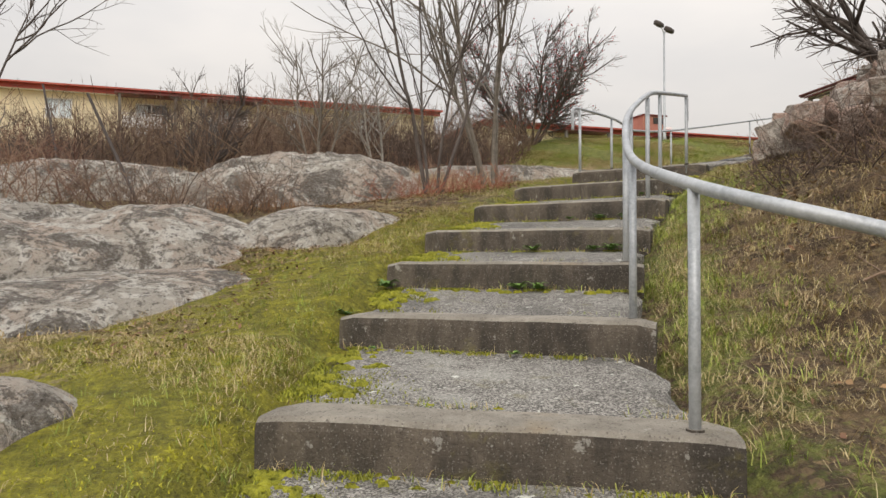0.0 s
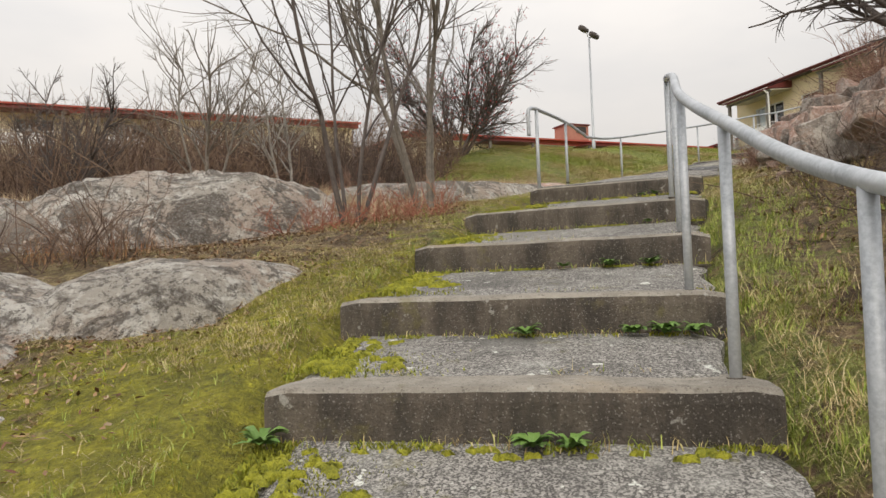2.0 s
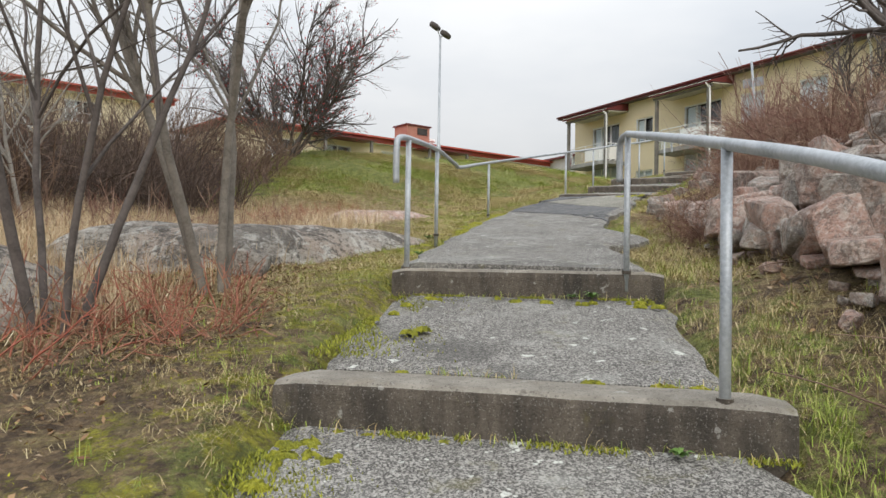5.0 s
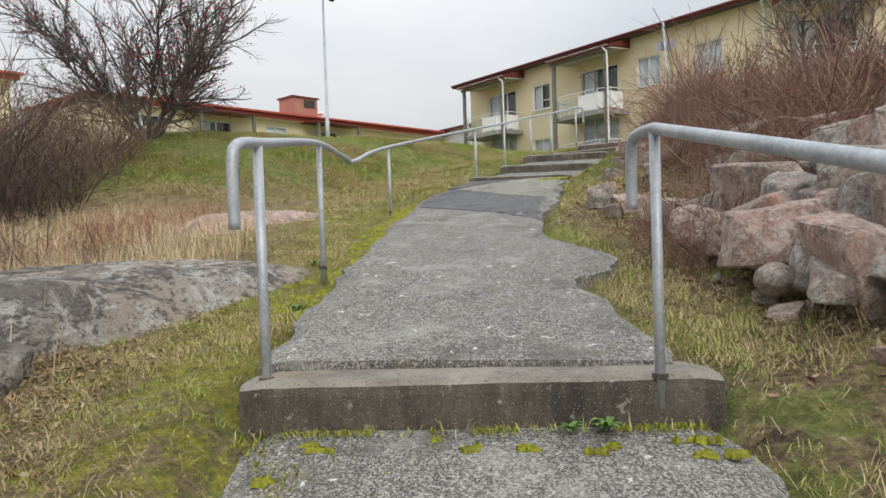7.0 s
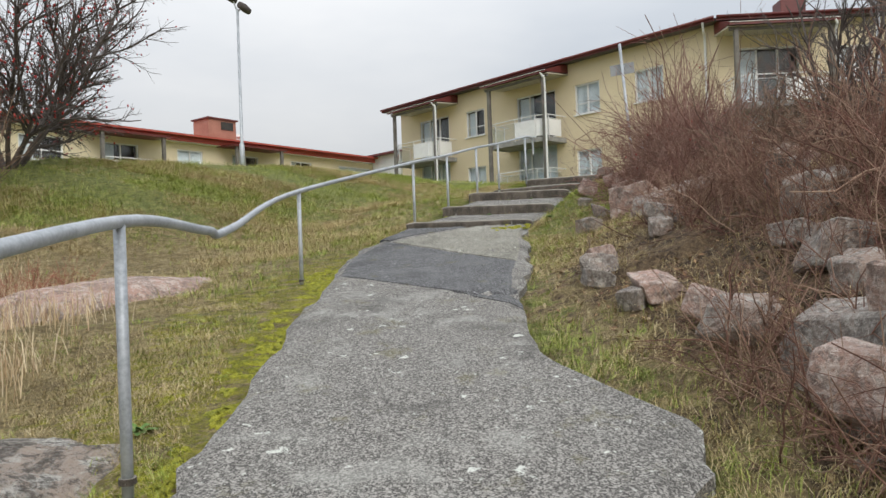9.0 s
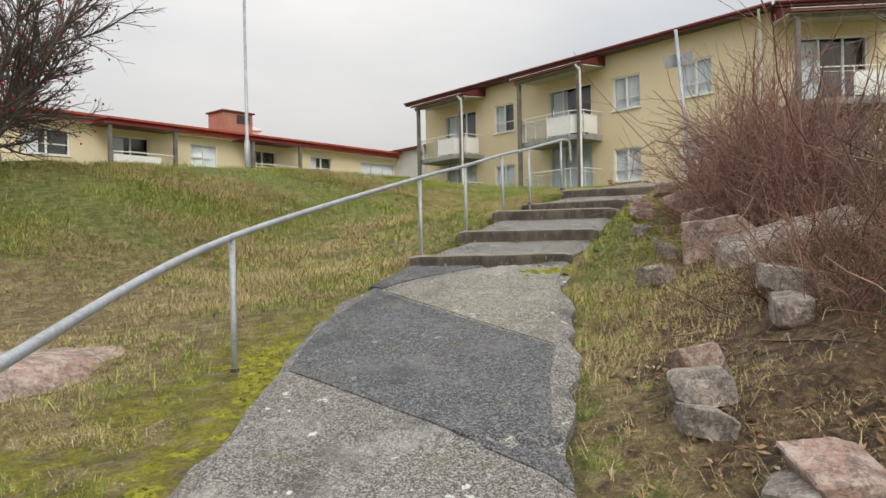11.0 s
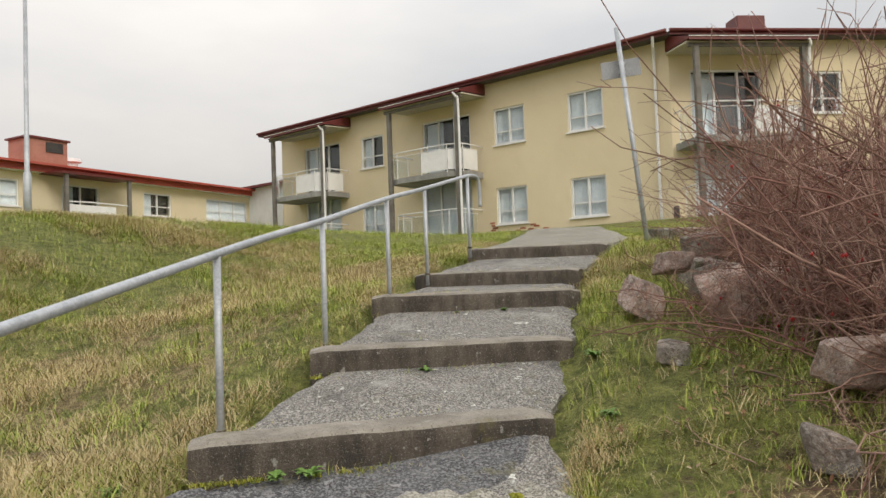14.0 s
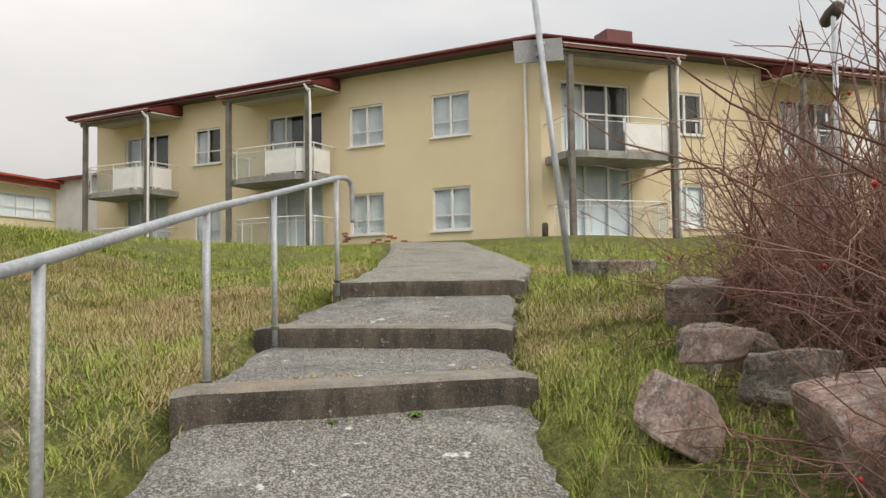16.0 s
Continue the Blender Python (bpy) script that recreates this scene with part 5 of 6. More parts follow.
def disc(x, y, rx, ry=None, turn=0.0):
    ry = ry or rx
    ca, sa = math.cos(radians(turn)), math.sin(radians(turn))

    def at_spot(a, b):
        q, w = math.sqrt(a), 2 * math.pi * b
        u, v = rx * q * math.cos(w), ry * q * math.sin(w)
        return x + u * ca - v * sa, y + u * sa + v * ca
    return at_spot


# the brown thicket behind the bedrock
THICK = "dense leafless brown thicket of thin shoots"
for k, (px, py, rx, ry, hh, n) in enumerate([(-13, 17, 5, 3, 1.2, 420), (-7.5, 16.5, 4, 2.5, 1.5, 460), (-2.5, 18.5, 4, 2.5, 2.3, 560), (1.0, 21.5, 3.4, 2.4, 2.3, 500), (4.4, 24.5, 2.4, 2.0, 1.9, 340), (-5.5, 22, 4, 3, 2.3, 420), (0.5, 25, 4.5, 3, 3.0, 420), (3.6, 21.6, 1.6, 1.2, 1.1, 260)]):
    thicket("thicket", disc(px, py, rx, ry), n, hh, 400 + k, M_TWIG_DARK if k % 2 else M_TWIG, THICK, 0.35, 0.011, 5, group="thickets on the slope")
thicket("shrub", disc(-5.2, 10.5, 2.8, 1.8), 330, 1.15, 420, M_TWIG_RED, "reddish brown leafless shrub behind the bedrock", 0.45, 0.007, 4, group="shrubs on the slope")
thicket("shrub", disc(-7.6, 12.6, 3.2, 2.2), 300, 1.5, 421, M_TWIG_RED, "reddish brown leafless shrub behind the bedrock", 0.45, 0.008, 4, group="shrubs on the slope")
thicket("shrub", disc(-1.35, 9.65, 1.3, 0.5, 8), 150, 0.8, 422, M_TWIG, "low grey-brown leafless shrub between bedrock humps", 0.5, 0.005, 4, group="shrubs on the slope")
thicket("shrub", disc(1.75, 10.3, 0.95, 0.6), 150, 0.45, 423, M_TWIG_SCARLET, "low red-brown shrub round the tree stems", 0.5, 0.005, 4, group="shrubs on the slope")
thicket("shrub", disc(2.7, 14.9, 1.9, 1.0), 190, 0.7, 424, M_TWIG_RED, "low red-brown shrub in dead grass", 0.5, 0.005, 4, group="shrubs on the slope")
thicket("shrub", disc(5.4, 17.7, 1.1, 0.6, 25), 260, 0.5, 425, M_TWIG_SCARLET, "low scarlet-stemmed shrub beside the pink bedrock", 0.5, 0.004, 4, group="shrubs on the slope")
# the rose thicket beside the upper steps
ROSE = "big leafless rose bush with red hips beside the steps"
for k, (px, py, rx, turn, tall) in enumerate([(14.5, 15.75, 0.95, 30, 1.9), (15.8, 16.4, 1.05, 20, 1.7), (12.75, 14.75, 0.8, 35, 1.9), (13.6, 15.7, 0.5, 25, 1.15)]):
    thicket("rose_bush", disc(px, py, rx, 0.6, turn), 360 if tall > 1.5 else 150, tall * 0.85, 430 + k, M_ROSE, ROSE, 0.42, 0.0046, 6, group="rose bushes", berries=34, wander=0.42, droop=-0.03, splay=1.3, reach=0.38)
    thicket("rose_bush", disc(px, py, rx * 0.8, 0.45, turn), 64 if tall > 1.5 else 16, tall * 1.12, 450 + k, M_ROSE, "tall crooked rose stems rising out of the bush", 0.10, 0.0085, 6, group="rose bushes", berries=20, wander=0.26, droop=0.0, splay=1.0, reach=0.36)
thicket("shrub", disc(12.6, 12.6, 1.8, 1.2), 240, 1.05, 433, M_TWIG, "leafless tangled shrub on top of the bank", 0.5, 0.008, 5, group="shrubs on the bank", wander=0.24)
thicket("shrub", disc(10.6, 11.2, 1.6, 0.9), 220, 1.2, 434, M_TWIG_RED, "leafless tangled shrub on top of the bank", 0.5, 0.007, 5, group="shrubs on the bank", wander=0.24)
thicket("shrub", disc(15.2, 13.2, 2.2, 1.4), 220, 1.4, 435, M_TWIG, "leafless tangled shrub on top of the bank", 0.45, 0.009, 5, group="shrubs on the bank", wander=0.22)
thicket("shrub", disc(9.2, 11.5, 1.3, 0.6, 45), 270, 0.7, 436, M_TWIG_RED, "low reddish briar between the boulders", 0.5, 0.0045, 4, group="shrubs on the bank")
thicket("shrub", disc(10.3, 13.1, 1.2, 0.5, 50), 270, 0.7, 437, M_TWIG_RED, "low reddish briar between the boulders", 0.5, 0.0045, 4, group="shrubs on the bank")
thicket("shrub", disc(7.4, 11.2, 0.9, 0.35, 45), 170, 0.6, 438, M_TWIG_RED, "low reddish briar between the boulders", 0.5, 0.0045, 4, group="shrubs on the bank")
thicket("shrub", disc(8.6, 8.2, 2.0, 1.5), 260, 1.1, 439, M_TWIG, "leafless tangled shrub on top of the bank", 0.5, 0.007, 4, group="shrubs on the bank", wander=0.24)
thicket("shrub", disc(4.75, 6.2, 0.7, 1.2), 150, 0.75, 441, M_TWIG_DARK, "dark leafless briar over the broken rock", 0.7, 0.0048, 5, group="shrubs on the bank", wander=0.3)
thicket("shrub", disc(3.9, 3.6, 0.6, 0.9), 110, 0.55, 442, M_TWIG, "low brown briar on the bank beside the steps", 0.7, 0.0040, 5, group="shrubs on the bank", wander=0.3)
thicket("shrub", disc(5.0, 4.9, 0.9, 1.3), 170, 0.8, 440, M_TWIG, "low brown briar on the bank beside the steps", 0.7, 0.0045, 4, group="shrubs on the bank")


# ---- grass, moss and litter ----
M_GRASS = tinted("fresh_grass", [(0.14, 0.21, 0.03), (0.30, 0.39, 0.06), (0.50, 0.53, 0.14), (0.23, 0.31, 0.045), (0.46, 0.42, 0.15)], 0.7, 0.12)
M_STRAW = tinted("dry_grass", [(0.31, 0.22, 0.095), (0.55, 0.43, 0.21), (0.72, 0.60, 0.36), (0.40, 0.32, 0.125), (0.62, 0.49, 0.26)], 0.8, 0.25)
M_HAY = tinted("tall_pale_hay", [(0.42, 0.32, 0.19), (0.74, 0.62, 0.42), (0.60, 0.45, 0.28), (0.50, 0.34, 0.21), (0.80, 0.70, 0.50)], 0.8, 0.1)
M_RUST = tinted("rusty_dead_grass", [(0.38, 0.16, 0.08), (0.50, 0.25, 0.125), (0.52, 0.37, 0.20), (0.32, 0.13, 0.07)], 0.8, 0.2)
M_MOSS = tinted("yellow_moss", [(0.30, 0.31, 0.025), (0.44, 0.42, 0.04), (0.58, 0.53, 0.06), (0.22, 0.24, 0.03)], 0.9, 0.05)
M_MOSS_DULL = tinted("green_moss", [(0.15, 0.17, 0.025), (0.27, 0.29, 0.035), (0.40, 0.40, 0.05), (0.10, 0.12, 0.025)], 0.9, 0.1)
M_CUSHION = plain("moss_cushion", (0.15, 0.165, 0.02), (0.40, 0.39, 0.035), 14, 0.95, 0, 1.0, 90, 0.02)
M_LEAF = tinted("fallen_leaves", [(0.10, 0.055, 0.03), (0.24, 0.14, 0.075), (0.42, 0.27, 0.14), (0.17, 0.075, 0.045), (0.50, 0.40, 0.26)], 0.8, 0.2)
M_WEED = tinted("green_weed_leaves", [(0.09, 0.18, 0.04), (0.15, 0.26, 0.06), (0.12, 0.21, 0.06)], 0.6, 0.0)

PATH_RIM = np.array([(p.x, p.y) for p in L_EDGE] + [(p.x, p.y) for p in R_EDGE[::-1]])
TOP_RIM = np.array([(p.x, p.y) for p in TOP_L] + [(p.x, p.y) for p in TOP_R[::-1]])


def inside(x, y, rim):
    hit = np.zeros(x.shape, bool)
    for (ax, ay), (bx, by) in zip(rim, np.roll(rim, -1, 0)):
        cross = ((ay > y) != (by > y)) & (x < (bx - ax) * (y - ay) / (by - ay + 1e-12) + ax)
        hit ^= cross
    return hit


def sow(rng, n, x0, x1, y0, y1, weight, keep_off=0.86):
    """Random plan spots off the path, thinned by weight(x, y, s, d)."""
    x, y = rng.uniform(x0, x1, n), rng.uniform(y0, y1, n)
    s, d, _ = along(x, y)
    ok = (np.abs(d) > keep_off + 0.12 * np.sin(x * 5.3 + y * 3.1)) & ~inside(x, y, PATH_RIM) & ~inside(x, y, TOP_RIM)
    ok &= rng.random(n) < weight(x, y, s, d)
    x, y = x[ok], y[ok]
    return x, y, land(x, y)


def blades(name, x, y, z, rng, long, wide, lean, mat, label, flat=0.0, bearing=None):
    """Curved tapering blades of three triangles each."""
    n = len(x)
    a = rng.uniform(0, 2 * math.pi, n) if bearing is None else bearing
    ln = long * rng.uniform(0.45, 1.2, n)
    bend = np.clip(rng.normal(lean, 0.3, n), 0.05, 1.7)
    way = np.stack([np.cos(a), np.sin(a)], -1)
    side = np.stack([-np.sin(a), np.cos(a), np.zeros(n)], -1) * (wide * rng.uniform(0.6, 1.3, n))[:, None]
    p0 = np.stack([x, y, z - 0.01], -1)
    lo, hi = bend * 0.6, bend * 1.5
    p1 = p0 + np.stack([way[:, 0] * np.sin(lo) * ln * 0.5, way[:, 1] * np.sin(lo) * ln * 0.5, np.cos(lo) * ln * 0.5 + flat], -1)
    p2 = p1 + np.stack([way[:, 0] * np.sin(hi) * ln * 0.5, way[:, 1] * np.sin(hi) * ln * 0.5, np.cos(hi) * ln * 0.5], -1)
    p2[:, 2] = np.maximum(p2[:, 2], z + 0.006)
    v = np.stack([p0 - side, p0 + side, p1 - side * 0.75, p1 + side * 0.75, p2], 1)
    f = np.array([[0, 1, 3], [0, 3, 2], [2, 3, 4]])[None] + (np.arange(n) * 5)[:, None, None]
    ob = soup(name, v, f.reshape(-1, 3), mat)
    return tagged(ob, label, "grass", kind="stuff")


def patchy(x, y, scale, seed, lo=0.35, hi=0.65):
    return ease(lo, hi, 0.5 + rolling(x, y, scale, 0.5, seed) + 0.25 * rolling(x, y, scale * 0.3, 0.5, seed + 2))


rng = np.random.default_rng(5)


def w_green(x, y, s, d):
    m, g, t = covers(x, y, s, d)
    return np.clip(g, 0, 1) * (0.15 + 0.85 * patchy(x, y, 0.7, 1.0, 0.38, 0.62))


def w_straw(x, y, s, d):
    m, g, t = covers(x, y, s, d)
    return np.clip(t, 0, 1) * (0.10 + 0.90 * patchy(x, y, 0.9, 4.0, 0.38, 0.62)) * np.where((d < 0) & (np.abs(d) > 2.4), 0.25, 1)


def w_moss(x, y, s, d):
    m, g, t = covers(x, y, s, d)
    return np.clip(m, 0, 1) ** 1.5 * patchy(x, y, 0.45, 7.0, 0.4, 0.7)


def strip(rng, n, s0, s1, d0, d1, weight, keep_off=0.86, power=1.4):
    """Random plan spots beside the path, thicker towards its edge; d0 and d1 are negative to the right."""
    run = rng.uniform(s0, s1, n)
    off = d0 + (d1 - d0) * rng.random(n) ** power
    k = np.clip(np.searchsorted(RUNS, run) - 1, 0, len(LINE) - 2)
    t = (run - RUNS[k]) / (RUNS[k + 1] - RUNS[k])
    u = LINE[k + 1, :2] - LINE[k, :2]
    u /= np.linalg.norm(u, axis=1)[:, None]
    p = LINE[k, :2] + (LINE[k + 1, :2] - LINE[k, :2]) * t[:, None] + np.stack([-u[:, 1], u[:, 0]], -1) * off[:, None]
    x, y = p.T
    s, d, _ = along(x, y)
    ok = (np.abs(d) > keep_off + 0.10 * np.sin(x * 5.3 + y * 3.1)) & ~inside(x, y, PATH_RIM) & ~inside(x, y, TOP_RIM)
    ok &= rng.random(n) < weight(x, y, s, d)
    return x[ok], y[ok]


def tufts(name, spot, rng, each, wide_apart, long, wide, lean, mat, label):
    """Clumps of blades: each clump leans its own way."""
    x, y = spot
    n = len(x)
    way = np.repeat(rng.uniform(0, 2 * math.pi, n), each)
    x, y = np.repeat(x, each) + rng.normal(0, wide_apart, n * each), np.repeat(y, each) + rng.normal(0, wide_apart, n * each)
    s, d, _ = along(x, y)
    ok = ~inside(x, y, PATH_RIM) & ~inside(x, y, TOP_RIM) & (np.abs(d) > 0.70)
    x, y, way = x[ok], y[ok], way[ok]
    return blades(name, x, y, land(x, y), rng, long, wide, lean, mat, label, bearing=way + rng.normal(0, 0.7, len(x)))


S_FROM, S_MIDDLE = S_FIRST - 2.6, S_UP - 2.0
# along the lower steps and the middle path
tufts("grass", strip(rng, 13000, S_FROM, S_UP, 0.85, 3.6, w_green), rng, 9, 0.022, 0.085, 0.0016, 0.9, M_GRASS, "short fresh green grass beside the steps")
tufts("grass", strip(rng, 14000, S_FROM, S_UP, -0.85, -3.0, w_green), rng, 9, 0.022, 0.11, 0.0016, 0.9, M_GRASS, "short fresh green grass below the bank")
tufts("dry_grass", strip(rng, 32000, S_FROM, S_UP, 0.9, 4.6, w_straw), rng, 8, 0.035, 0.11, 0.0013, 1.45, M_STRAW, "matted dry yellow grass beside the steps")
tufts("dry_grass", strip(rng, 22000, S_FROM, S_UP, -0.9, -4.2, w_straw), rng, 8, 0.035, 0.15, 0.0014, 1.35, M_STRAW, "matted dry yellow grass below the bank")
# the upper slope
tufts("grass", strip(rng, 26000, S_MIDDLE, S_TOP + 5, 0.85, 9.0, w_green, power=1.2), rng, 9, 0.030, 0.15, 0.0022, 1.25, M_GRASS, "long green grass on the slope")
tufts("dry_grass", strip(rng, 26000, S_MIDDLE, S_TOP + 3, 0.95, 9.0, w_straw, power=1.2), rng, 9, 0.045, 0.23, 0.0017, 1.5, M_STRAW, "long matted dry grass on the slope")
tufts("grass", strip(rng, 12000, S_MIDDLE, S_TOP + 5, -0.85, -4.5, w_green), rng, 9, 0.026, 0.14, 0.0019, 0.9, M_GRASS, "green grass beside the upper steps")
tufts("dry_grass", strip(rng, 8000, S_MIDDLE, S_TOP + 3, -0.9, -4.5, w_straw), rng, 8, 0.035, 0.18, 0.0016, 1.3, M_STRAW, "dry grass beside the upper steps")
# farther off
x, y, z = sow(rng, 120000, 0.0, 26.0, 16.0, 31.0, w_green, 1.0)
blades("grass", x, y, z, rng, 0.17, 0.0034, 0.9, M_GRASS, "long green grass on the crest of the slope")
x, y, z = sow(rng, 90000, -3.5, 14.0, 1.5, 24.0, w_straw, 2.5)
blades("dry_grass", x, y, z, rng, 0.20, 0.0026, 1.4, M_STRAW, "matted dry yellow grass on the hillside")
x, y = strip(rng, 60000, S_FROM, S_UP - 1, 0.76, 2.2, w_moss, 0.74)
blades("moss", x, y, land(x, y), rng, 0.024, 0.0042, 0.7, M_MOSS, "bright yellow-green moss cushions along the path")
x, y, z = sow(rng, 190000, -6.0, 8.0, 9.0, 21.0, lambda x, y, s, d: ease(1.7, 2.6, d) * ease(21, 17.5, y) * ease(6.4, 5.2, x) * np.maximum(ease(11.6, 12.8, y + 0.3 * x), ease(10.6, 11.5, y + 0.3 * x) * ease(2.7, 2.0, x)) * (0.15 + 0.85 * patchy(x, y, 0.9, 9.0)))
blades("dead_grass", x, y, z, rng, 0.34, 0.0028, 0.55, M_HAY, "tall pale dead grass below the slope")
x, y, z = sow(rng, 36000, -2.0, 6.5, 9.6, 17.5, lambda x, y, s, d: ease(1.8, 2.6, d) * patchy(x, y, 0.8, 12.0, 0.5, 0.75))
blades("rusty_grass", x, y, z, rng, 0.24, 0.0026, 0.7, M_RUST, "rust-red dead grass and stalks")
x, y, z = sow(rng, 120000, 1.8, 16.0, 1.5, 17.0, lambda x, y, s, d: np.where(d < 0, ease(1.2, 2.0, -d) * ease(6.0, 3.0, -d) * (0.2 + 0.8 * patchy(x, y, 0.7, 14.0)), 0))
blades("dead_grass", x, y, z, rng, 0.20, 0.0017, 1.2, M_STRAW, "dead grass and stalks on the bank")


def moss_cushions(spots, label):
    """Low ragged pads of moss; each spot is x, y, the height of its ground, its size and its bearing."""
    v, f, n = [], [], 0
    for k, (px, py, pz, size, turn) in enumerate(spots):
        rings, spokes = 5, 22
        a = np.arange(spokes) * 2 * math.pi / spokes
        rim = 1 + 0.30 * np.sin(3 * a + k) + 0.20 * np.sin(7 * a + 2.3 * k) + rng.normal(0, 0.22, spokes)
        for i in range(1, rings + 1):
            r = i / rings
            u, w = size * r * rim * np.cos(a), 0.62 * size * r * rim * np.sin(a)
            x = px + u * math.cos(turn) - w * math.sin(turn)
            y = py + u * math.sin(turn) + w * math.cos(turn)
            z = (land(x, y) if pz is None else pz) + 0.011 * (1 - r ** 3) + rng.normal(0, 0.003, spokes) - 0.012 * (i == rings)
            v.append(np.stack([x, y, z], -1))
        base = n + np.arange(rings * spokes).reshape(rings, spokes)
        nxt = np.roll(base, -1, 1)
        f.append(np.stack([base[:-1], nxt[:-1], nxt[1:], base[1:]], -1).reshape(-1, 4))
        inner = base[0]
        f.append(np.stack([inner[0:-3:2], inner[1:-2:2], inner[2:-1:2], np.full(len(inner[0:-3:2]), inner[-1])], -1))
        n += rings * spokes
    ob = soup("moss_pads", np.concatenate(v), np.concatenate(f), M_CUSHION)
    ob.data.polygons.foreach_set("use_smooth", [True] * len(ob.data.polygons))
    return tagged(ob, label, "moss", kind="stuff")


def moss_spots():
    out = []
    r = random.Random(17)
    for k, (a, b) in enumerate(zip(STEPS, STEPS[1:])):
        ax, ay, az = (*a[0], a[2])
        ux, uy = a[1][0] - ax, a[1][1] - ay
        n = math.hypot(ux, uy)
        dx, dy, zb = b[0][0] - ax, b[0][1] - ay, b[2] - RISE
        for j in range((30, 26, 26, 24, 40, 40, 16, 6)[k % 8]):
            q, w = r.uniform(0.28, 0.98), 0.06 + abs(r.gauss(0, 0.14))
            out.append((ax + dx * q + ux / n * w, ay + dy * q + uy / n * w, az - 0.012 + (zb - az) * q, r.uniform(0.02, 0.06), r.uniform(0, 6.3)))
        for j in range(16):
            q, w = r.uniform(0.90, 0.985), r.uniform(0.15, 0.95) * n
            out.append((ax + dx * q + ux / n * w, ay + dy * q + uy / n * w, az - 0.012 + (zb - az) * q, r.uniform(0.012, 0.035), math.atan2(uy, ux)))
        for j in range(5):
            w = r.uniform(0.1, 0.95) * n
            dq = math.hypot(dx, dy)
            out.append((ax + dx / dq * 0.31 + ux / n * w, ay + dy / dq * 0.31 + uy / n * w, az - 0.012, r.uniform(0.015, 0.04), math.atan2(uy, ux)))
    for p in L_EDGE[10:44]:
        for j in range(7 if math.sin(p.x * 4.1) > -0.3 else 2):
            x, y = p.x + r.gauss(-0.08, 0.13), p.y + r.gauss(0.07, 0.13)
            out.append((x, y, None, r.uniform(0.03, 0.09), r.uniform(0, 6.3)))
    for j in range(16):
        x, y = 11.0 + r.gauss(0, 0.10), 16.12 + r.gauss(0, 0.10)
        out.append((x, y, path_z(x, y) + 0.008, r.uniform(0.03, 0.06), r.uniform(0, 6.3)))
    return out


moss_cushions(moss_spots(), "bright yellow-green moss pads on the treads and path edge")


def step_growth():
    """Moss and tufts at the foot of each riser, behind each kerb and over the left edge of each tread."""
    mx, gx = [], []
    for run in (STEPS, UPPER):
        for k, st in enumerate(run):
            a, b, z = np.array(st[0]), np.array(st[1]), st[2]
            u = (b - a) / np.linalg.norm(b - a)
            back = np.array([-u[1], u[0]])
            wide = np.linalg.norm(b - a)
            n = 1500
            t = rng.random(n)
            keep = 0.5 + 0.5 * np.sin(t * 19 + k * 2.1) + 0.4 * np.sin(t * 47 + k) > 0.55
            t = t[keep]
            off = -np.abs(rng.normal(0, 0.035, len(t))) - 0.004
            p = a + u * (t * wide)[:, None] + back * off[:, None]
            mx.append(np.column_stack([p, np.full(len(p), z - RISE - 0.004)]))
            t = rng.random(420)
            keep = 0.5 + 0.5 * np.sin(t * 13 + k * 1.3) > 0.62
            t = t[keep]
            p = a + u * (t * wide)[:, None] + back * rng.normal(0.295, 0.02, len(t))[:, None]
            gx.append(np.column_stack([p, np.full(len(p), z - 0.012)]))
            t = rng.random(170)
            p = a + u * (t * wide)[:, None] + back * (-np.abs(rng.normal(0, 0.05, len(t))))[:, None]
            gx.append(np.column_stack([p, np.full(len(p), z - RISE - 0.004)]))
            if k + 1 < len(run) and run is STEPS:
                c, zc = np.array(run[k + 1][0]), run[k + 1][2] - RISE
                m = 2600
                q, w = rng.uniform(0.2, 1.0, m), np.abs(rng.normal(0, 0.20, m))
                ok = 0.5 + 0.5 * np.sin(q * 7 + k * 2.7) + 0.3 * np.sin(w * 21 + q * 11) > 0.35
                q, w = q[ok], w[ok]
                p = a + (c - a) * q[:, None] + u * w[:, None]
                mx.append(np.column_stack([p, z - 0.012 + (zc - z) * q]))
    m = np.concatenate(mx)
    blades("moss", m[:, 0], m[:, 1], m[:, 2], rng, 0.020, 0.0034, 0.9, M_MOSS_DULL, "yellow-green moss on treads and at the foot of steps")
    g = np.concatenate(gx)
    half = len(g) // 2
    pick = rng.permutation(len(g))
    g1, g2 = g[pick[:half]], g[pick[half:]]
    blades("grass", g1[:, 0], g1[:, 1], g1[:, 2], rng, 0.06, 0.0022, 0.8, M_GRASS, "small grass tufts in the joints of the steps")
    blades("dry_grass", g2[:, 0], g2[:, 1], g2[:, 2], rng, 0.07, 0.0020, 1.0, M_STRAW, "dry grass tufts in the joints of the steps")


step_growth()


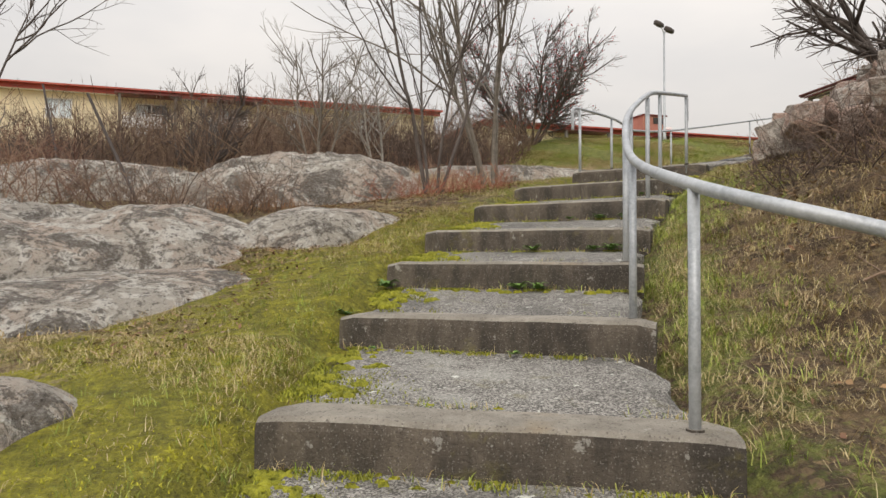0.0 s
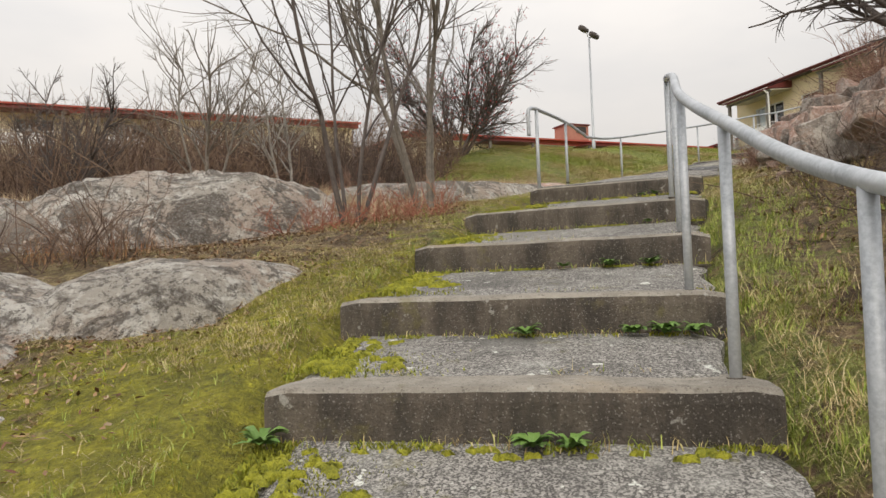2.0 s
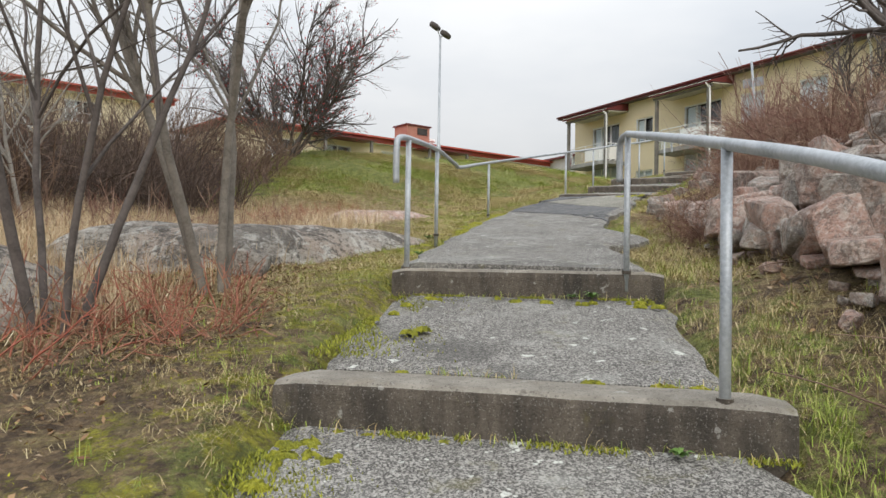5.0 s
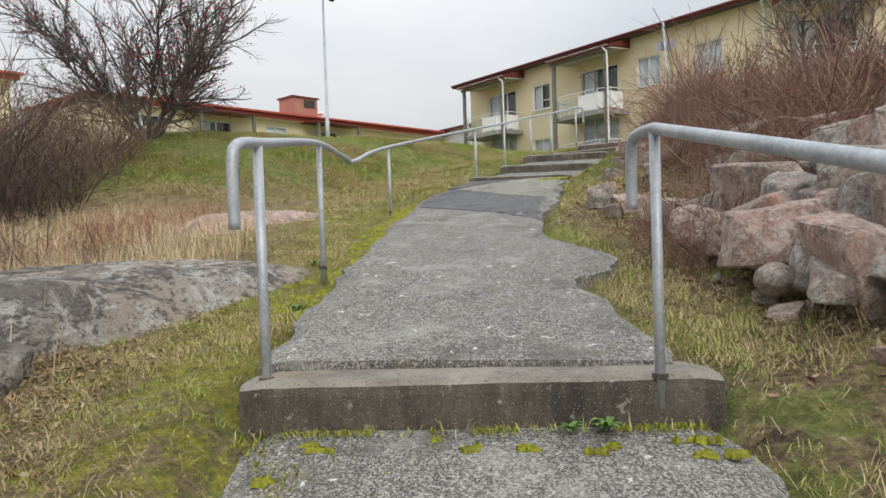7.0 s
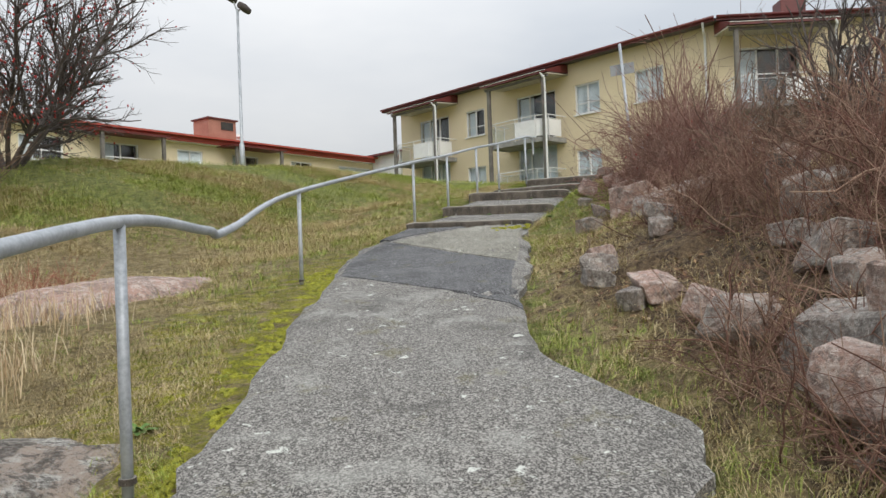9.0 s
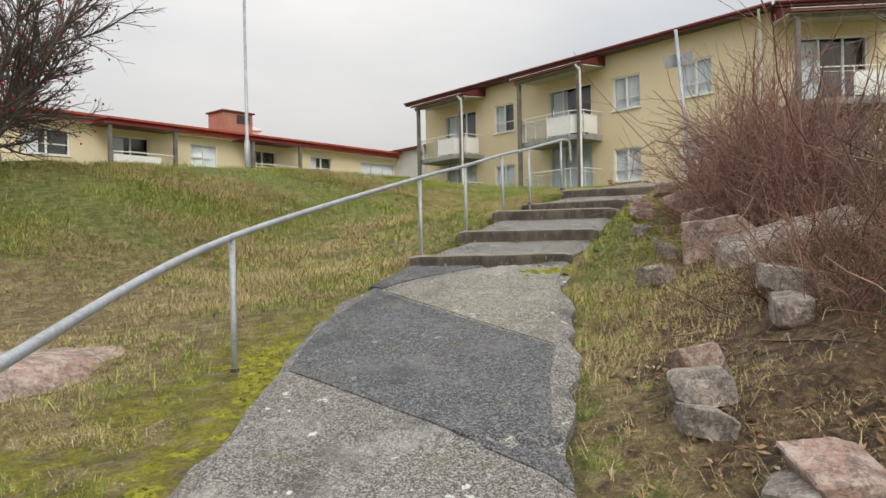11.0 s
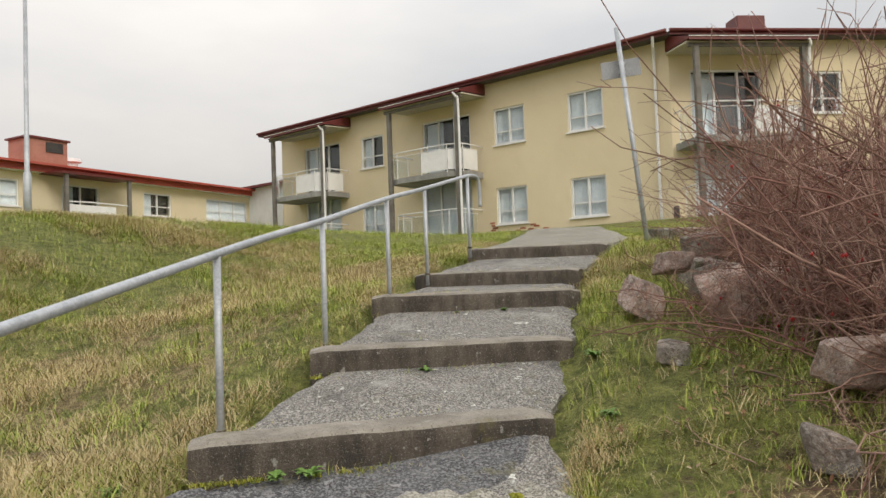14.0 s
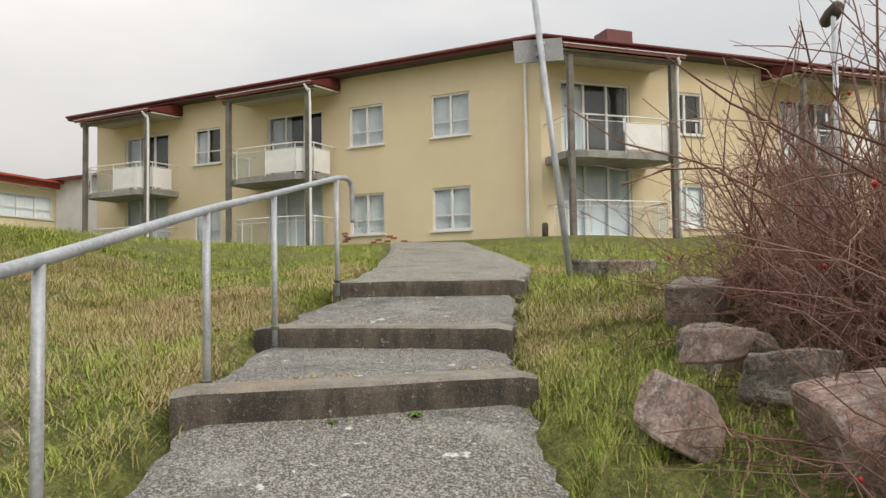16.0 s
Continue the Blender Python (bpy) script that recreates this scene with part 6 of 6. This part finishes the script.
def litter(n, x0, x1, y0, y1, weight, size, label):
    """Fallen leaves: small folded blades lying on the ground."""
    x, y, z = sow(rng, n, x0, x1, y0, y1, weight, 0.9)
    k = len(x)
    a = rng.uniform(0, 2 * math.pi, k)
    ln, wd = size * rng.uniform(0.6, 1.3, k), size * 0.36 * rng.uniform(0.6, 1.3, k)
    way = np.stack([np.cos(a), np.sin(a), rng.normal(0, 0.35, k)], -1)
    side = np.stack([-np.sin(a), np.cos(a), rng.normal(0, 0.35, k)], -1)
    c = np.stack([x, y, z + 0.015], -1)
    mid = np.array([0, 0, 1.0]) * (size * 0.2 * rng.uniform(-0.4, 1, k))[:, None]
    v = np.stack([c - way * ln[:, None], c + side * wd[:, None] + mid, c + way * ln[:, None], c - side * wd[:, None] + mid], 1)
    f = np.array([[0, 1, 2], [0, 2, 3]])[None] + (np.arange(k) * 4)[:, None, None]
    return tagged(soup("fallen_leaves", v, f.reshape(-1, 3), M_LEAF), label, "leaves", kind="stuff")


litter(48000, 1.5, 15.0, 1.0, 16.5, lambda x, y, s, d: np.where(d < 0, ease(1.0, 1.8, -d) * ease(6, 3.5, -d), 0) * (0.3 + 0.7 * patchy(x, y, 0.5, 3.0)), 0.026, "brown fallen leaves on the bank")
litter(60000, -1.5, 5.0, 4.5, 13.0, lambda x, y, s, d: np.where(d > 0, ease(1.2, 1.8, d) * ease(4.5, 2.5, d), 0) * (0.34 + 0.66 * ease(S_SEVEN - 6, S_SEVEN - 4, s)) * (0.3 + 0.7 * patchy(x, y, 0.6, 6.0)), 0.020, "brown fallen leaves among moss and bedrock")


sticks = Twigs()
x, y, z = sow(rng, 900, 1.8, 15.5, 1.5, 17.0, lambda x, y, s, d: np.where(d < 0, ease(1.3, 2.0, -d) * ease(6, 4, -d), 0))
k = len(x)
a = rng.uniform(0, 2 * math.pi, k)
pts = limbs(rng, np.stack([x, y, z + 0.02], -1), np.stack([np.cos(a), np.sin(a), rng.normal(0.12, 0.15, k)], -1), rng.uniform(0.15, 0.7, k), 0.12, 0.0, 6)
pts[..., 2] = np.maximum(pts[..., 2], land(pts[..., 0], pts[..., 1]) + 0.008)
sticks.tubes(pts, rng.uniform(0.003, 0.008, k), np.full(k, 0.002), 5)
tagged(sticks.mesh("fallen_sticks", M_TWIG), "pale dead sticks lying on the bank", "sticks", kind="stuff")


def weed(x, y, size, seed, label="low green weed with ragged leaves growing at the step", z=None):
    """A rosette of arching leaves."""
    r = random.Random(seed)
    root = anchor("weed", x, y, bare(x, y) if z is None else z)
    bm = bmesh.new()
    for k in range(r.randint(20, 28)):
        a = r.uniform(0, 2 * math.pi)
        ln, wd = size * r.uniform(0.35, 0.85), size * 0.15 * r.uniform(0.7, 1.2)
        rise = r.uniform(0.25, 0.95)
        w, sd = Vector((math.cos(a), math.sin(a), 0)), Vector((-math.sin(a), math.cos(a), 0))
        prev = None
        for i in range(6):
            t = i / 5
            c = w * ln * t * (1 - 0.25 * rise) + Vector((0, 0, ln * (rise * t * (1.4 - t))))
            b = wd * math.sin(math.pi * (0.1 + 0.86 * t)) * (1 if i % 2 else 0.72)
            row = [bm.verts.new(c - sd * b + Vector((0, 0, 0.25 * b))), bm.verts.new(c), bm.verts.new(c + sd * b + Vector((0, 0, 0.25 * b)))]
            if prev:
                bm.faces.new((prev[0], prev[1], row[1], row[0]))
                bm.faces.new((prev[1], prev[2], row[2], row[1]))
            prev = row
    part("foliage", bm, M_WEED, root)
    return tagged(root, label, "weed", "weeds at the steps")


def foot_of(s, t, off=0.07):
    (ax, ay), (bx, by), z = s
    n = math.hypot(bx - ax, by - ay)
    return ax + (bx - ax) * t - (-(by - ay)) / n * off, ay + (by - ay) * t - (bx - ax) / n * off, z - RISE


for k, (i, t, sz) in enumerate([(2, 0.55, 0.13), (2, 0.62, 0.11), (2, 0.02, 0.14), (3, 0.52, 0.13), (3, 0.85, 0.15), (3, 0.78, 0.12), (3, 0.92, 0.12), (4, 0.70, 0.11), (4, 0.82, 0.12), (4, 0.55, 0.08), (5, 0.8, 0.07), (1, 0.6, 0.06), (1, 0.15, 0.05), (6, 0.75, 0.10), (6, 0.68, 0.07)]):
    fx, fy, fz = foot_of(LOWER[i], t)
    weed(fx, fy, sz, 500 + k, z=fz)
for k, (i, t, sz) in enumerate([(0, 0.22, 0.10), (0, 0.30, 0.12), (1, 0.42, 0.09), (2, 0.62, 0.08), (2, 0.4, 0.05), (1, 0.7, 0.05)]):
    fx, fy, fz = foot_of(UPPER[i], t)
    weed(fx, fy, sz, 540 + k, z=fz)
for k, (px, py, sz) in enumerate([(13.05, 17.0, 0.16), (12.2, 16.5, 0.10), (5.35, 13.3, 0.13), (4.6, 12.0, 0.10), (10.4, 18.0, 0.14), (11.4, 18.7, 0.12), (0.6, 5.4, 0.10)]):
    weed(px, py, sz, 560 + k, "bright green broad-leaved weed in the grass")


# ---- sign, stakes and small things ----
def leaning_sign():
    root = anchor("road_sign", 17.57, 18.48, 5.62)
    inv = root.matrix_world.inverted()
    a, b = Vector((17.57, 18.48, 5.35)), Vector((17.76, 18.86, 8.40))
    part("pole", tube(bmesh.new(), [inv @ a, inv @ b], 0.032, 12), M_GALV, root, smooth=True)
    c = inv @ Vector((17.80, 18.84, 7.84))
    tilt = Matrix.Rotation(radians(-4), 4, "Y")
    board = part("board", boxes((tuple(c), (0.52, 0.012, 0.24)), turn=-62, bevel=0.004, tilt=tilt), M_SIGN, root, "grey back of the sign plate")
    for dz in (-0.06, 0.06):
        part("clamp", boxes(((c.x - 0.03, c.y - 0.03, c.z + dz), (0.09, 0.05, 0.025)), turn=-62), M_GALV, board)
    return tagged(root, "leaning galvanised pole with the grey back of a sign", "sign")


leaning_sign()


def stake(a, b, label):
    root = anchor("stake", *a)
    v = Vector(b) - Vector(a)
    part("rod", tube(bmesh.new(), [(0, 0, 0), tuple(v * 0.5), tuple(v)], [0.022, 0.021, 0.018], 8), M_FELT, root)
    return tagged(root, label, "stake", "leaning stakes")


stake((-2.0, 10.57, land_z(-2.0, 10.57) - 0.1), (-2.7, 10.65, 3.78), "dark leaning stake in the shrubs")
stake((-4.25, 13.9, land_z(-4.25, 13.9)), (-4.57, 13.95, 4.66), "dark leaning stake in the shrubs")
low = anchor("bollard_light", 30.6, 22.9, land_z(30.6, 22.9))
part("tube_body", tube(bmesh.new(), [(0, 0, -0.05), (0, 0, 0.42), (0, 0, 0.46)], [0.09, 0.09, 0.06], 12), M_FELT, low, smooth=True)
tagged(low, "short black bollard light by the house wall", "light")
